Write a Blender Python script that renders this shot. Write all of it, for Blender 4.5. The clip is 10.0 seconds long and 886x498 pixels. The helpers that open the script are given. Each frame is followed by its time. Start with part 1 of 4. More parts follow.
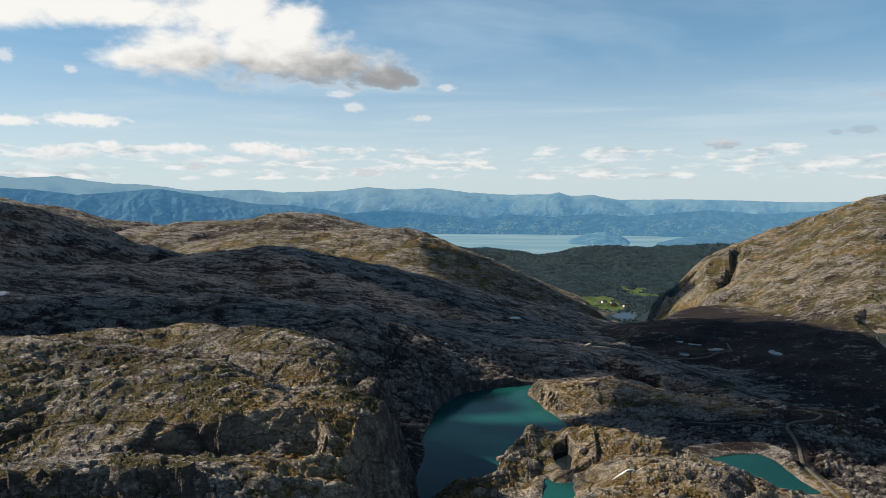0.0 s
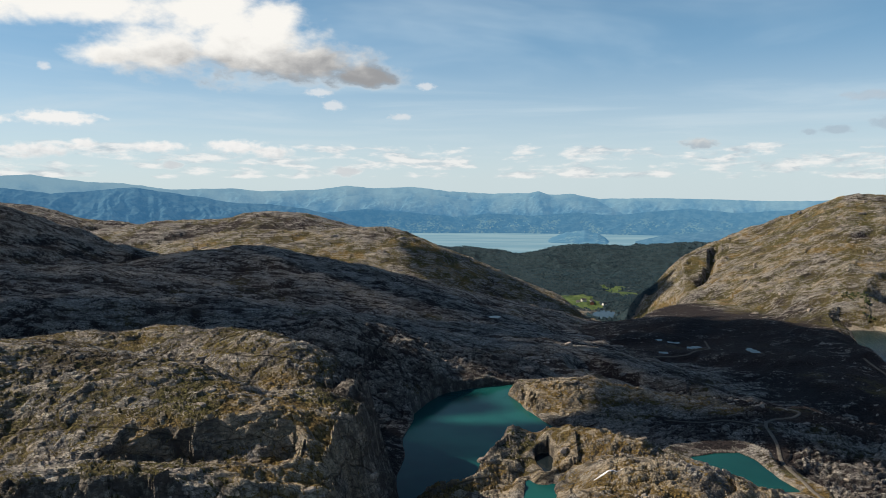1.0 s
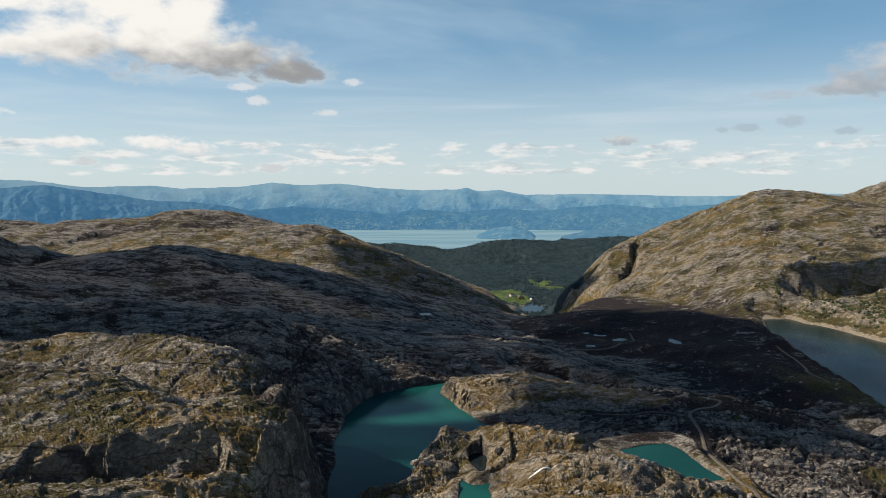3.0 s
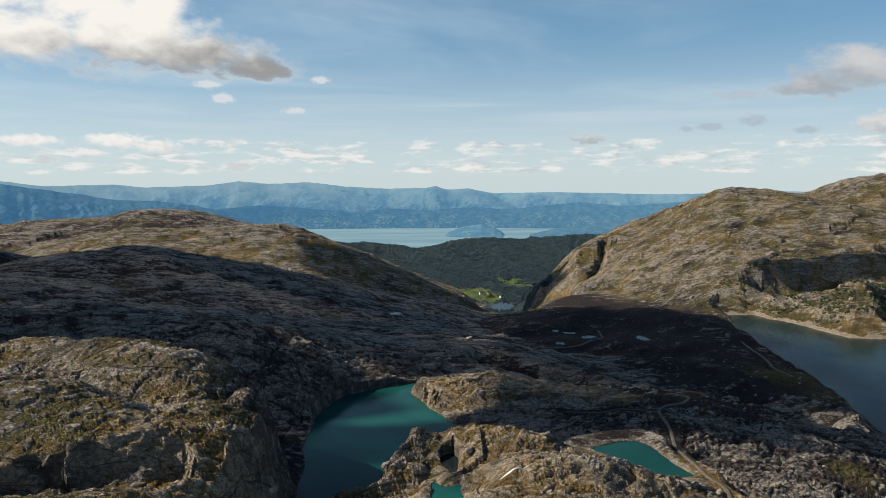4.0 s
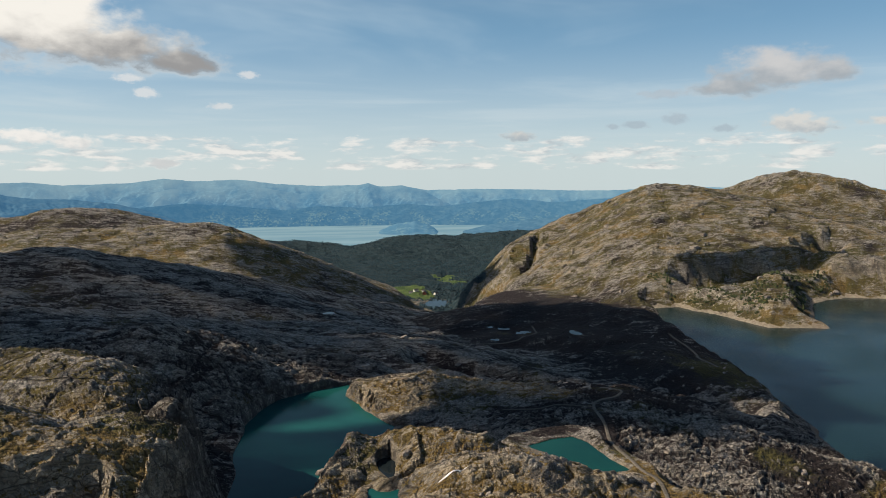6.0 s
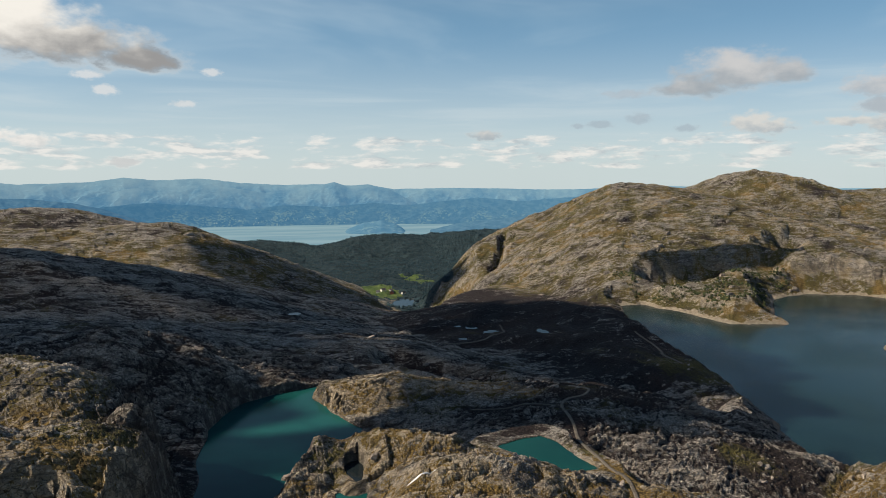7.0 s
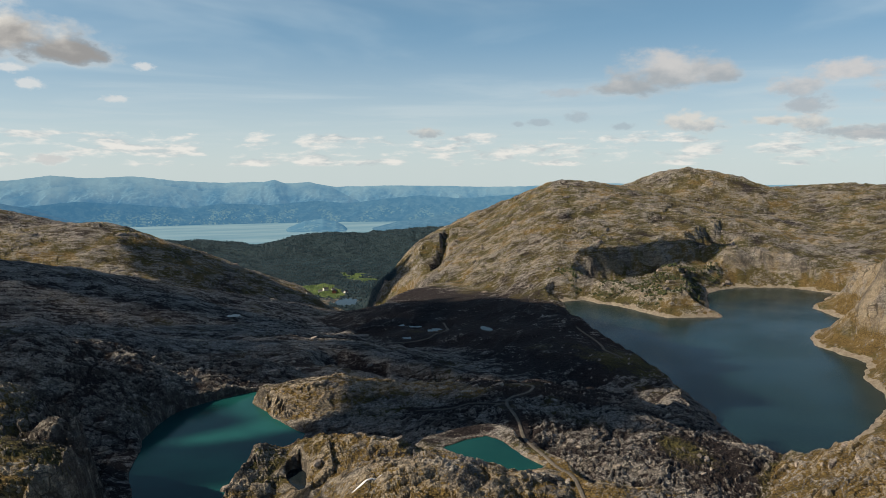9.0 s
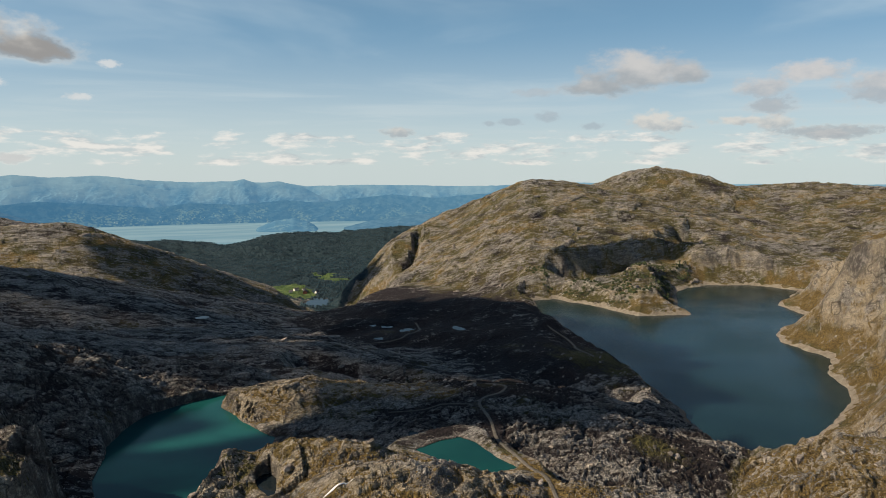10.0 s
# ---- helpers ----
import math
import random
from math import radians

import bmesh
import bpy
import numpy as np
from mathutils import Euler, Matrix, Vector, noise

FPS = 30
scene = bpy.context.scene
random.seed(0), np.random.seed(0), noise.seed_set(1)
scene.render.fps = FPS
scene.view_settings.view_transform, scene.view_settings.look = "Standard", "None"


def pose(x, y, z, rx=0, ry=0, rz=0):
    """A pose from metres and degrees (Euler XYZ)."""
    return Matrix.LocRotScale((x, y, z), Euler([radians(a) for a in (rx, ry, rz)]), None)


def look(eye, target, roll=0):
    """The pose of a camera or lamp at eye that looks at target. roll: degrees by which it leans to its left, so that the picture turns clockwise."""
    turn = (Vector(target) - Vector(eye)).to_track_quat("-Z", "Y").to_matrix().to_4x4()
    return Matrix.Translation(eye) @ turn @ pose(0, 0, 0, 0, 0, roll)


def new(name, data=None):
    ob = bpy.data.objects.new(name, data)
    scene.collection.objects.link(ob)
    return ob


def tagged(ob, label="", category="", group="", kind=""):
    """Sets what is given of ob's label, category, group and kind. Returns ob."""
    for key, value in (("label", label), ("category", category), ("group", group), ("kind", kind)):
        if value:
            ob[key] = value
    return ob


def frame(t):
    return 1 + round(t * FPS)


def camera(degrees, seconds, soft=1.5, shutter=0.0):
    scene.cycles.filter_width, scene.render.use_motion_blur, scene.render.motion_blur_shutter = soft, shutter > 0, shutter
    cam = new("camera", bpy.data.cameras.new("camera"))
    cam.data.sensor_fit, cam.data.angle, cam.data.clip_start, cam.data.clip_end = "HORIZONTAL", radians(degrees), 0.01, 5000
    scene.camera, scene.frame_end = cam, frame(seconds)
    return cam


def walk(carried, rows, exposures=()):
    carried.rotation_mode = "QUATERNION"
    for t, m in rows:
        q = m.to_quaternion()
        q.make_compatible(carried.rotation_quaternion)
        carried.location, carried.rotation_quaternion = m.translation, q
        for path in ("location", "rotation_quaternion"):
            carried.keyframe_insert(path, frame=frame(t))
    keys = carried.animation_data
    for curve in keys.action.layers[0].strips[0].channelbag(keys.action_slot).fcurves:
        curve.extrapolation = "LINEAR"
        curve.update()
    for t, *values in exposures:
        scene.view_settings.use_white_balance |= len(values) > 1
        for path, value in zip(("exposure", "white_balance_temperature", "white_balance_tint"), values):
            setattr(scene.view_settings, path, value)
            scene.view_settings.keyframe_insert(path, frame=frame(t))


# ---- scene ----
# ---- camera and its flight ----
cam = camera(65.24, 10.0, soft=0.8)
PATH = [
    (0.0, 0.00, 0.00, 186.00, 0.000, -5.499, 0.000),
    (0.5, -0.03, 1.47, 186.08, -0.837, -5.543, -0.018),
    (1.0, 0.00, 2.87, 186.15, -1.658, -5.597, -0.050),
    (1.5, -0.03, 4.30, 186.18, -2.649, -5.658, -0.040),
    (2.0, -0.04, 5.53, 186.27, -3.807, -5.715, 0.010),
    (2.5, -0.13, 6.65, 186.40, -5.656, -5.799, 0.045),
    (3.0, -0.22, 7.90, 186.50, -7.561, -5.885, 0.060),
    (4.5, -0.04, 11.96, 186.66, -11.185, -6.080, 0.153),
    (5.0, 0.20, 13.23, 186.76, -12.448, -6.150, 0.185),
    (5.5, 0.40, 14.59, 186.79, -14.031, -6.225, 0.205),
    (6.0, 0.65, 16.10, 186.75, -15.653, -6.285, 0.195),
    (7.5, 1.37, 19.90, 186.77, -19.591, -6.420, 0.160),
    (8.0, 1.64, 20.88, 186.90, -20.767, -6.475, 0.180),
    (8.5, 1.92, 21.81, 187.08, -21.953, -6.542, 0.177),
    (9.0, 2.27, 22.81, 187.21, -23.150, -6.600, 0.169),
    (9.5, 2.71, 23.89, 187.27, -24.335, -6.632, 0.162),
    (10.0, 3.27, 25.04, 187.31, -25.499, -6.665, 0.145),
]
walk(cam, [(t, pose(x, y, z, 90 + pitch, roll, yaw)) for t, x, y, z, yaw, pitch, roll in PATH],
     exposures=[(0.0, 0.5, 6430, 11), (4.0, 0.46, 6560, 11), (10.0, 0.40, 6770, 11)])

# ---- light ----
SUN_AZ, SUN_EL = -80.0, 35.0        # degrees from +y to the right, degrees above the horizon


def compass(az, el):
    a, e = radians(az), radians(el)
    return Vector((math.sin(a) * math.cos(e), math.cos(a) * math.cos(e), math.sin(e)))


sun = new("sun", bpy.data.lights.new("sun", "SUN"))
sun.data.energy, sun.data.angle, sun.data.color = 5.0, radians(0.53), (1.0, 0.85, 0.65)
sun.matrix_world = look(compass(SUN_AZ, SUN_EL) * 900, (0, 0, 0))


class Nodes:
    """Short hand for building node trees."""

    def __init__(self, tree):
        self.tree = tree

    def add(self, kind, ins=None, **props):
        n = self.tree.nodes.new(kind)
        for k, v in props.items():
            setattr(n, k, v)
        for k, v in (ins or {}).items():
            self.put(n.inputs[k], v)
        return n

    def put(self, socket, v):
        if isinstance(v, bpy.types.NodeSocket):
            self.tree.links.new(v, socket)
        elif isinstance(v, bpy.types.Node):
            self.tree.links.new(v.outputs[0], socket)
        else:
            socket.default_value = v

    def math(self, op, a, b=0.0, c=0.0, clamp=False):
        return self.add("ShaderNodeMath", {0: a, 1: b, 2: c}, operation=op, use_clamp=clamp).outputs[0]

    def step(self, x, lo, hi, a=0.0, b=1.0):
        return self.add("ShaderNodeMapRange", {0: x, 1: lo, 2: hi, 3: a, 4: b}, interpolation_type="SMOOTHSTEP").outputs[0]

    def mix(self, f, a, b):
        n = self.add("ShaderNodeMix", data_type="RGBA")
        self.put(n.inputs[0], f), self.put(n.inputs[6], a), self.put(n.inputs[7], b)
        return n.outputs[2]

    def noise(self, vec, scale, detail=4.0, rough=0.55, dist=0.0):
        return self.add("ShaderNodeTexNoise", {"Vector": vec, "Scale": scale, "Detail": detail, "Roughness": rough, "Distortion": dist}).outputs[0]


world = bpy.data.worlds.new("sky")
scene.world = world
world.use_nodes = True
world.node_tree.nodes.clear()
W = Nodes(world.node_tree)
sky = W.add("ShaderNodeTexSky", sky_type="NISHITA", sun_disc=False, sun_elevation=radians(SUN_EL), sun_rotation=radians(SUN_AZ),
            altitude=900.0, air_density=0.6, dust_density=0.7, ozone_density=1.2)
way = W.add("ShaderNodeTexCoord").outputs["Generated"]
dx, dy, dz = W.add("ShaderNodeSeparateXYZ", {0: way}).outputs
AZ = W.math("MULTIPLY", W.math("ARCTAN2", dx, dy), 57.29578)
EL = W.math("MULTIPLY", W.math("ARCSINE", dz), 57.29578)
angles = W.add("ShaderNodeCombineXYZ", {0: AZ, 1: EL, 2: 0.0}).outputs[0]


def cloud_field(cores):
    """How deep a direction lies in a cloud of several round cores (azimuth, elevation, half width, half height)."""
    near = None
    for az, el, ra, re in cores:
        v = W.add("ShaderNodeVectorMath", {0: angles, 1: (1 / ra, 1 / re, 0), 2: (-az / ra, -el / re, 0)}, operation="MULTIPLY_ADD").outputs[0]
        d = W.add("ShaderNodeVectorMath", {0: v}, operation="LENGTH").outputs["Value"]
        near = d if near is None else W.math("SMOOTH_MIN", near, d, 0.25)
    return W.math("SUBTRACT", 1.0, near)


colour = sky.outputs[0]
SKY = 0.115
tint = W.add("ShaderNodeVectorMath", {0: colour, 1: (SKY * 0.86, SKY * 1.0, SKY * 0.94)}, operation="MULTIPLY").outputs[0]
# high thin veil
flat = W.add("ShaderNodeCombineXYZ", {0: W.math("DIVIDE", dx, W.math("MAXIMUM", dz, 0.03)), 1: W.math("DIVIDE", dy, W.math("MAXIMUM", dz, 0.03)), 2: 0.0}).outputs[0]
veil = W.step(W.noise(flat, 0.28, 5.0, 0.55, 0.6), 0.42, 0.75)
veil = W.math("MULTIPLY", veil, W.step(EL, 1.0, 7.0, 0.3, 0.72))
veil = W.math("MULTIPLY", veil, W.step(EL, 12.0, 30.0, 1.0, 0.0))
tint = W.mix(veil, tint, (0.70, 0.78, 0.82, 1))
tint = W.mix(W.step(EL, 9.0, 30.0, 0.40, 0.0), tint, (0.24, 0.50, 0.72, 1))
haze = W.step(EL, -1.0, 12.0, 0.78, 0.0)
tint = W.mix(haze, tint, (0.66, 0.74, 0.74, 1))
# rows of small cumulus low over the horizon
rows_at = W.add("ShaderNodeCombineXYZ", {0: AZ, 1: W.math("MULTIPLY", EL, 3.6), 2: 3.7}).outputs[0]
small = W.noise(rows_at, 0.27, 7.0, 0.6)
band = W.math("MULTIPLY", W.step(EL, -0.3, 0.4), W.step(EL, 2.4, 4.4, 1.0, 0.0))
small_a = W.step(W.math("ADD", small, W.math("MULTIPLY", W.math("SUBTRACT", band, 1.0), 0.5)), 0.455, 0.62)
small_lit = W.step(W.noise(rows_at, 0.55, 4.0), 0.35, 0.6)
tint = W.mix(W.math("MULTIPLY", small_a, 0.75), tint, W.mix(small_lit, (0.50, 0.56, 0.60, 1), (0.92, 0.90, 0.86, 1)))
# single cumulus clouds
GROUPS = [   # cores, cover, size of the puffs, height of the base and of the lit top, shaded and lit colour
    ([(-14.1, 10.4, 7.1, 3.33), (-19.9, 9.7, 5.3, 2.22), (-8.8, 9.2, 5.6, 2.0), (-4.3, 8.3, 4.0, 1.07), (-23.9, 9.2, 2.8, 1.24), (-17.0, 12.9, 6.2, 2.22),
      (-27.4, 12.5, 12.0, 1.51), (-33.8, 11.4, 7.1, 1.24), (-11.9, 12.4, 3.3, 1.87)], 1.0, 0.38, 6.6, 11.0, -0.14, (0.33, 0.335, 0.34, 1), (0.95, 0.93, 0.87, 1)),
    ([(-27.1, 4.5, 3.1, 0.58), (-32.0, 4.3, 2.3, 0.44), (-14.9, 2.7, 2.9, 0.58), (-12.1, 2.3, 1.9, 0.58), (-28.6, 2.2, 2.9, 0.62), (-20.4, 2.6, 2.1, 0.49), (-25.5, 2.8, 1.1, 0.4),
      (-6.2, 0.8, 1.5, 0.49), (-19.6, 1.2, 1.1, 0.4)], 0.9, 1.5, 1.0, 3.0, 0.0, (0.62, 0.65, 0.66, 1), (0.93, 0.91, 0.87, 1)),
    ([(-1.8, 5.2, 1.2, 0.31), (-7.2, 6.0, 1.1, 0.53), (-8.4, 7.0, 1.2, 0.4), (0.3, 7.6, 0.9, 0.36), (-27.8, 8.0, 0.5, 0.4), (-31.9, 8.7, 0.9, 0.58)], 0.6, 1.8, 4.0, 6.0, 0.0, (0.7, 0.72, 0.73, 1), (0.86, 0.85, 0.83, 1)),
    ([(40.7, 7.3, 4.7, 1.87), (37.4, 6.3, 3.8, 0.71), (44.4, 7.1, 2.0, 0.89)], 0.75, 0.5, 5.8, 8.6, 0.0, (0.36, 0.38, 0.40, 1), (0.72, 0.68, 0.64, 1)),
    ([(43.3, 3.3, 2.1, 0.8), (42.1, 3.6, 2.1, 0.89), (50.8, 3.3, 1.9, 0.71), (54.5, 2.5, 4.2, 0.67), (48.8, 3.5, 2.8, 0.4), (21.8, 2.9, 1.6, 0.49)], 0.72, 1.2, 2.5, 3.9, 0.0, (0.40, 0.44, 0.48, 1), (0.78, 0.74, 0.68, 1)),
    ([(52.6, 6.9, 3.3, 0.84), (49.8, 5.8, 2.3, 1.02), (50.6, 4.5, 1.9, 0.89), (57.9, 5.5, 4.0, 1.33)], 0.68, 0.8, 4.4, 7.6, 0.0, (0.42, 0.45, 0.49, 1), (0.74, 0.68, 0.64, 1)),
    ([(31.0, 3.7, 1.2, 0.44), (34.1, 4.1, 1.2, 0.58), (37.5, 3.3, 1.1, 0.36), (33.0, 6.0, 2.4, 0.44), (29.2, 3.6, 0.6, 0.31)], 0.5, 1.5, 3.0, 7.0, 0.0, (0.36, 0.43, 0.50, 1), (0.48, 0.53, 0.58, 1)),
]
for cores, cover, size, low, top, slant, dark, light in GROUPS:
    deep = cloud_field(cores)
    squeezed = W.add("ShaderNodeVectorMath", {0: angles, 1: (1.0, 1.7, 1.0), 2: (0, 0, size * 7)}, operation="MULTIPLY_ADD").outputs[0]
    puff = W.math("SUBTRACT", W.noise(squeezed, size, 7.0, 0.56, 0.0), 0.5)
    d = W.math("MULTIPLY_ADD", puff, 1.4, deep)
    alpha = W.math("MULTIPLY", W.step(d, -0.06, 0.62), cover)
    above = W.math("SUBTRACT", EL, W.math("MULTIPLY", W.math("ADD", AZ, 16.0), -slant))
    lump = W.math("SUBTRACT", W.noise(squeezed, size * 0.9, 5.0, 0.55, 0.1), 0.5)
    lit = W.step(W.math("MULTIPLY_ADD", lump, (top - low) * 1.3, above), low, top)
    thin = W.step(d, 0.1, 0.5)
    lit = W.math("MAXIMUM", lit, W.math("SUBTRACT", 0.7, thin))
    tint = W.mix(alpha, tint, W.mix(lit, dark, light))
W.add("ShaderNodeOutputWorld", {0: W.add("ShaderNodeBackground", {0: tint, 1: 0.71})})


# ---- materials ----
def material(name):
    m = bpy.data.materials.new(name)
    m.use_nodes = True
    m.node_tree.nodes.clear()
    return m, Nodes(m.node_tree)


def finish(n, bsdf):
    n.add("ShaderNodeOutputMaterial", {0: bsdf})


def rgb(r, g, b):
    return (r, g, b, 1.0)


def ground_material():
    """Bare gneiss with heath, grass, pale washed shore rock and woods, by the attributes of the sheet."""
    m, n = material("bedrock_and_heath")
    at = n.add("ShaderNodeNewGeometry").outputs["Position"]
    veg = n.add("ShaderNodeAttribute", attribute_name="veg").outputs["Fac"]
    pale = n.add("ShaderNodeAttribute", attribute_name="pale").outputs["Fac"]
    wood = n.add("ShaderNodeAttribute", attribute_name="wood").outputs["Fac"]
    meadow = n.add("ShaderNodeAttribute", attribute_name="meadow").outputs["Fac"]
    warm = n.add("ShaderNodeAttribute", attribute_name="warm").outputs["Fac"]
    big, mid = n.noise(at, 0.012, 5.0, 0.6), n.noise(at, 0.05, 6.0, 0.6)
    fine, grit = n.noise(at, 0.26, 9.0, 0.72), n.noise(at, 0.9, 7.0, 0.7)
    tiny = n.noise(at, 1.7, 4.0, 0.6)
    streaks = n.noise(n.add("ShaderNodeMapping", {0: at, "Rotation": (0.15, 0.1, 0.52), "Scale": (0.3, 1.0, 1.3)}).outputs[0], 0.16, 9.0, 0.68)
    rock = n.mix(n.step(grit, 0.40, 0.58), rgb(0.175, 0.168, 0.164), rgb(0.58, 0.55, 0.505))
    rock = n.mix(n.step(streaks, 0.51, 0.57, 0.0, 0.62), rock, rgb(0.068, 0.059, 0.053))
    ledges = n.noise(n.add("ShaderNodeMapping", {0: at, "Rotation": (0.12, 0.1, 0.6), "Scale": (0.35, 1.0, 2.2)}).outputs[0], 0.05, 9.0, 0.72)
    rock = n.mix(n.step(ledges, 0.53, 0.57, 0.0, 0.62), rock, rgb(0.072, 0.063, 0.056))
    rock = n.mix(n.step(ledges, 0.46, 0.42, 0.0, 0.5), rock, rgb(0.55, 0.50, 0.43))
    rock = n.mix(n.math("MULTIPLY", n.step(mid, 0.40, 0.55, 0.0, 0.72), n.step(warm, 0.4, 0.95, 0.0, 0.9)), rock, rgb(0.56, 0.46, 0.31))
    rock = n.mix(n.step(tiny, 0.57, 0.63, 0.0, 0.6), rock, rgb(0.52, 0.47, 0.43))
    # dark heath, near black because it also holds painted shade
    peat_and_shade = n.mix(n.step(grit, 0.42, 0.60), rgb(0.014, 0.011, 0.013), rgb(0.052, 0.041, 0.042))
    straw = n.mix(n.step(grit, 0.38, 0.62), rgb(0.036, 0.030, 0.013), rgb(0.195, 0.162, 0.062))
    moss = n.mix(n.step(tiny, 0.38, 0.62), rgb(0.034, 0.032, 0.012), rgb(0.165, 0.150, 0.050))
    straw = n.mix(n.step(big, 0.45, 0.56), straw, moss)
    ochre = n.mix(n.step(grit, 0.38, 0.62), rgb(0.062, 0.042, 0.016), rgb(0.29, 0.205, 0.075))
    straw = n.mix(n.step(n.math("ADD", warm, n.math("MULTIPLY", n.math("SUBTRACT", mid, 0.5), 0.6)), 0.72, 0.92), straw, ochre)
    heath = n.mix(n.step(n.math("ADD", warm, n.math("SUBTRACT", fine, 0.5)), 0.3, 0.7), peat_and_shade, straw)
    uneven = n.math("ADD", n.math("ADD", n.math("MULTIPLY", fine, 1.3), n.math("MULTIPLY", streaks, 1.3)), n.math("MULTIPLY_ADD", grit, 1.3, n.math("MULTIPLY", mid, 0.5)))
    cover = n.step(n.math("ADD", veg, n.math("MULTIPLY", n.math("SUBTRACT", uneven, 2.2), 1.25)), 0.465, 0.515)
    lines = []
    for size, sharp in ((0.022, 0.010), (0.09, 0.012), (0.4, 0.016)):
        wavy = n.noise(n.add("ShaderNodeMapping", {0: at, "Rotation": (0.1, 0.2, 0.52 + size), "Scale": (0.42, 1.0, 1.2)}).outputs[0], size, 2.5, 0.5)
        lines.append(n.step(n.math("ABSOLUTE", n.math("SUBTRACT", wavy, 0.5)), 0.0, sharp))
    open_rock = n.math("MULTIPLY", n.math("MULTIPLY", lines[0], lines[1]), lines[2])
    shake = n.add("ShaderNodeTexNoise", {"Vector": at, "Scale": 0.5, "Detail": 3.0}).outputs["Color"]
    bent = n.add("ShaderNodeVectorMath", {0: shake, 1: (2.6, 2.6, 2.6), 2: at}, operation="MULTIPLY_ADD").outputs[0]
    bent = n.add("ShaderNodeMapping", {0: bent, "Rotation": (0.1, 0.15, 0.52), "Scale": (0.55, 1.0, 1.3)}).outputs[0]
    joints = 1.0
    for size in (0.16, 0.55):
        edge = n.add("ShaderNodeTexVoronoi", {"Vector": bent, "Scale": size}, feature="DISTANCE_TO_EDGE").outputs["Distance"]
        joints = n.math("MULTIPLY", joints, n.step(n.math("ADD", edge, n.math("MULTIPLY", n.math("SUBTRACT", fine, 0.5), 0.12)), 0.0, 0.07))
    open_rock = n.math("MULTIPLY", open_rock, n.math("MULTIPLY_ADD", joints, 0.65, 0.35))
    rock = n.mix(n.math("MULTIPLY", n.math("SUBTRACT", 1.0, open_rock), 0.75), rock, rgb(0.035, 0.03, 0.026))
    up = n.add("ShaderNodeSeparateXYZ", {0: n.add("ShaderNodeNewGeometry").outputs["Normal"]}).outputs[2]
    cover = n.math("MULTIPLY", cover, n.step(up, 0.45, 0.72))
    # steep faces get a streaky dark colour: shade put into the rock
    shade_streaks = n.noise(n.add("ShaderNodeMapping", {0: at, "Scale": (1.0, 1.0, 0.18)}).outputs[0], 0.35, 5.0, 0.6)
    steep_shade = n.math("MULTIPLY", n.step(up, 0.62, 0.40), n.math("MULTIPLY", n.step(shade_streaks, 0.36, 0.58, 0.35, 0.9), n.step(warm, 0.70, 0.95, 1.0, 0.15)))
    rock = n.mix(steep_shade, rock, rgb(0.085, 0.077, 0.072))
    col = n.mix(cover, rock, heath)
    washed = n.mix(n.step(fine, 0.3, 0.7), rgb(0.26, 0.22, 0.175), rgb(0.50, 0.44, 0.36))
    col = n.mix(n.step(n.math("ADD", pale, n.math("MULTIPLY", n.math("SUBTRACT", fine, 0.5), 0.5)), 0.4, 0.6), col, washed)
    # the tree colours are tinted blue to hold the haze of distance
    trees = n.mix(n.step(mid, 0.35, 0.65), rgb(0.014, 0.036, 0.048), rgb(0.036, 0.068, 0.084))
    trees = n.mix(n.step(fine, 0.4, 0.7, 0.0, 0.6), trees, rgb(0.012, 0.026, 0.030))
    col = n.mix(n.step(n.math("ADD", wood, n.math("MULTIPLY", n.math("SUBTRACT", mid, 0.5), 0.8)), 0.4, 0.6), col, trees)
    grass = n.mix(n.step(mid, 0.35, 0.65), rgb(0.065, 0.12, 0.035), rgb(0.14, 0.20, 0.06))
    col = n.mix(n.step(meadow, 0.4, 0.6), col, grass)
    relief = n.math("ADD", n.math("MULTIPLY", fine, 2.1), n.math("MULTIPLY", grit, 1.2))
    relief = n.math("ADD", relief, n.math("MULTIPLY_ADD", ledges, -3.0, n.math("MULTIPLY", streaks, 2.8)))
    relief = n.math("SUBTRACT", relief, n.math("MULTIPLY", cover, 0.25))
    relief = n.math("ADD", relief, n.math("ADD", n.math("MULTIPLY", lines[0], 1.8), n.math("ADD", n.math("MULTIPLY", lines[1], 0.9), n.math("MULTIPLY_ADD", lines[2], 0.35, n.math("MULTIPLY", joints, 0.45)))))
    bump = n.add("ShaderNodeBump", {"Strength": 1.0, "Distance": 1.5, "Height": relief})
    finish(n, n.add("ShaderNodeBsdfPrincipled", {"Base Color": col, "Roughness": n.step(cover, 0.0, 1.0, 0.78, 0.95), "Normal": bump, "Specular IOR Level": 0.25}))
    return m


def water_material(name, deep, shallow, ripple=0.10, rough=0.08, gloss=0.16):
    m, n = material(name)
    at = n.add("ShaderNodeNewGeometry").outputs["Position"]
    body = n.mix(n.step(n.noise(at, 0.02, 3.0), 0.3, 0.7), deep, shallow)
    waves = n.math("ADD", n.noise(at, 0.5, 4.0), n.math("MULTIPLY", n.noise(at, 2.5, 3.0), 0.4))
    bump = n.add("ShaderNodeBump", {"Strength": ripple, "Distance": 0.25, "Height": waves})
    finish(n, n.add("ShaderNodeBsdfPrincipled", {"Base Color": body, "Roughness": n.step(n.noise(at, 0.012, 4.0), 0.35, 0.65, rough, rough * 2.2), "IOR": 1.33, "Specular IOR Level": gloss, "Normal": bump}))
    return m


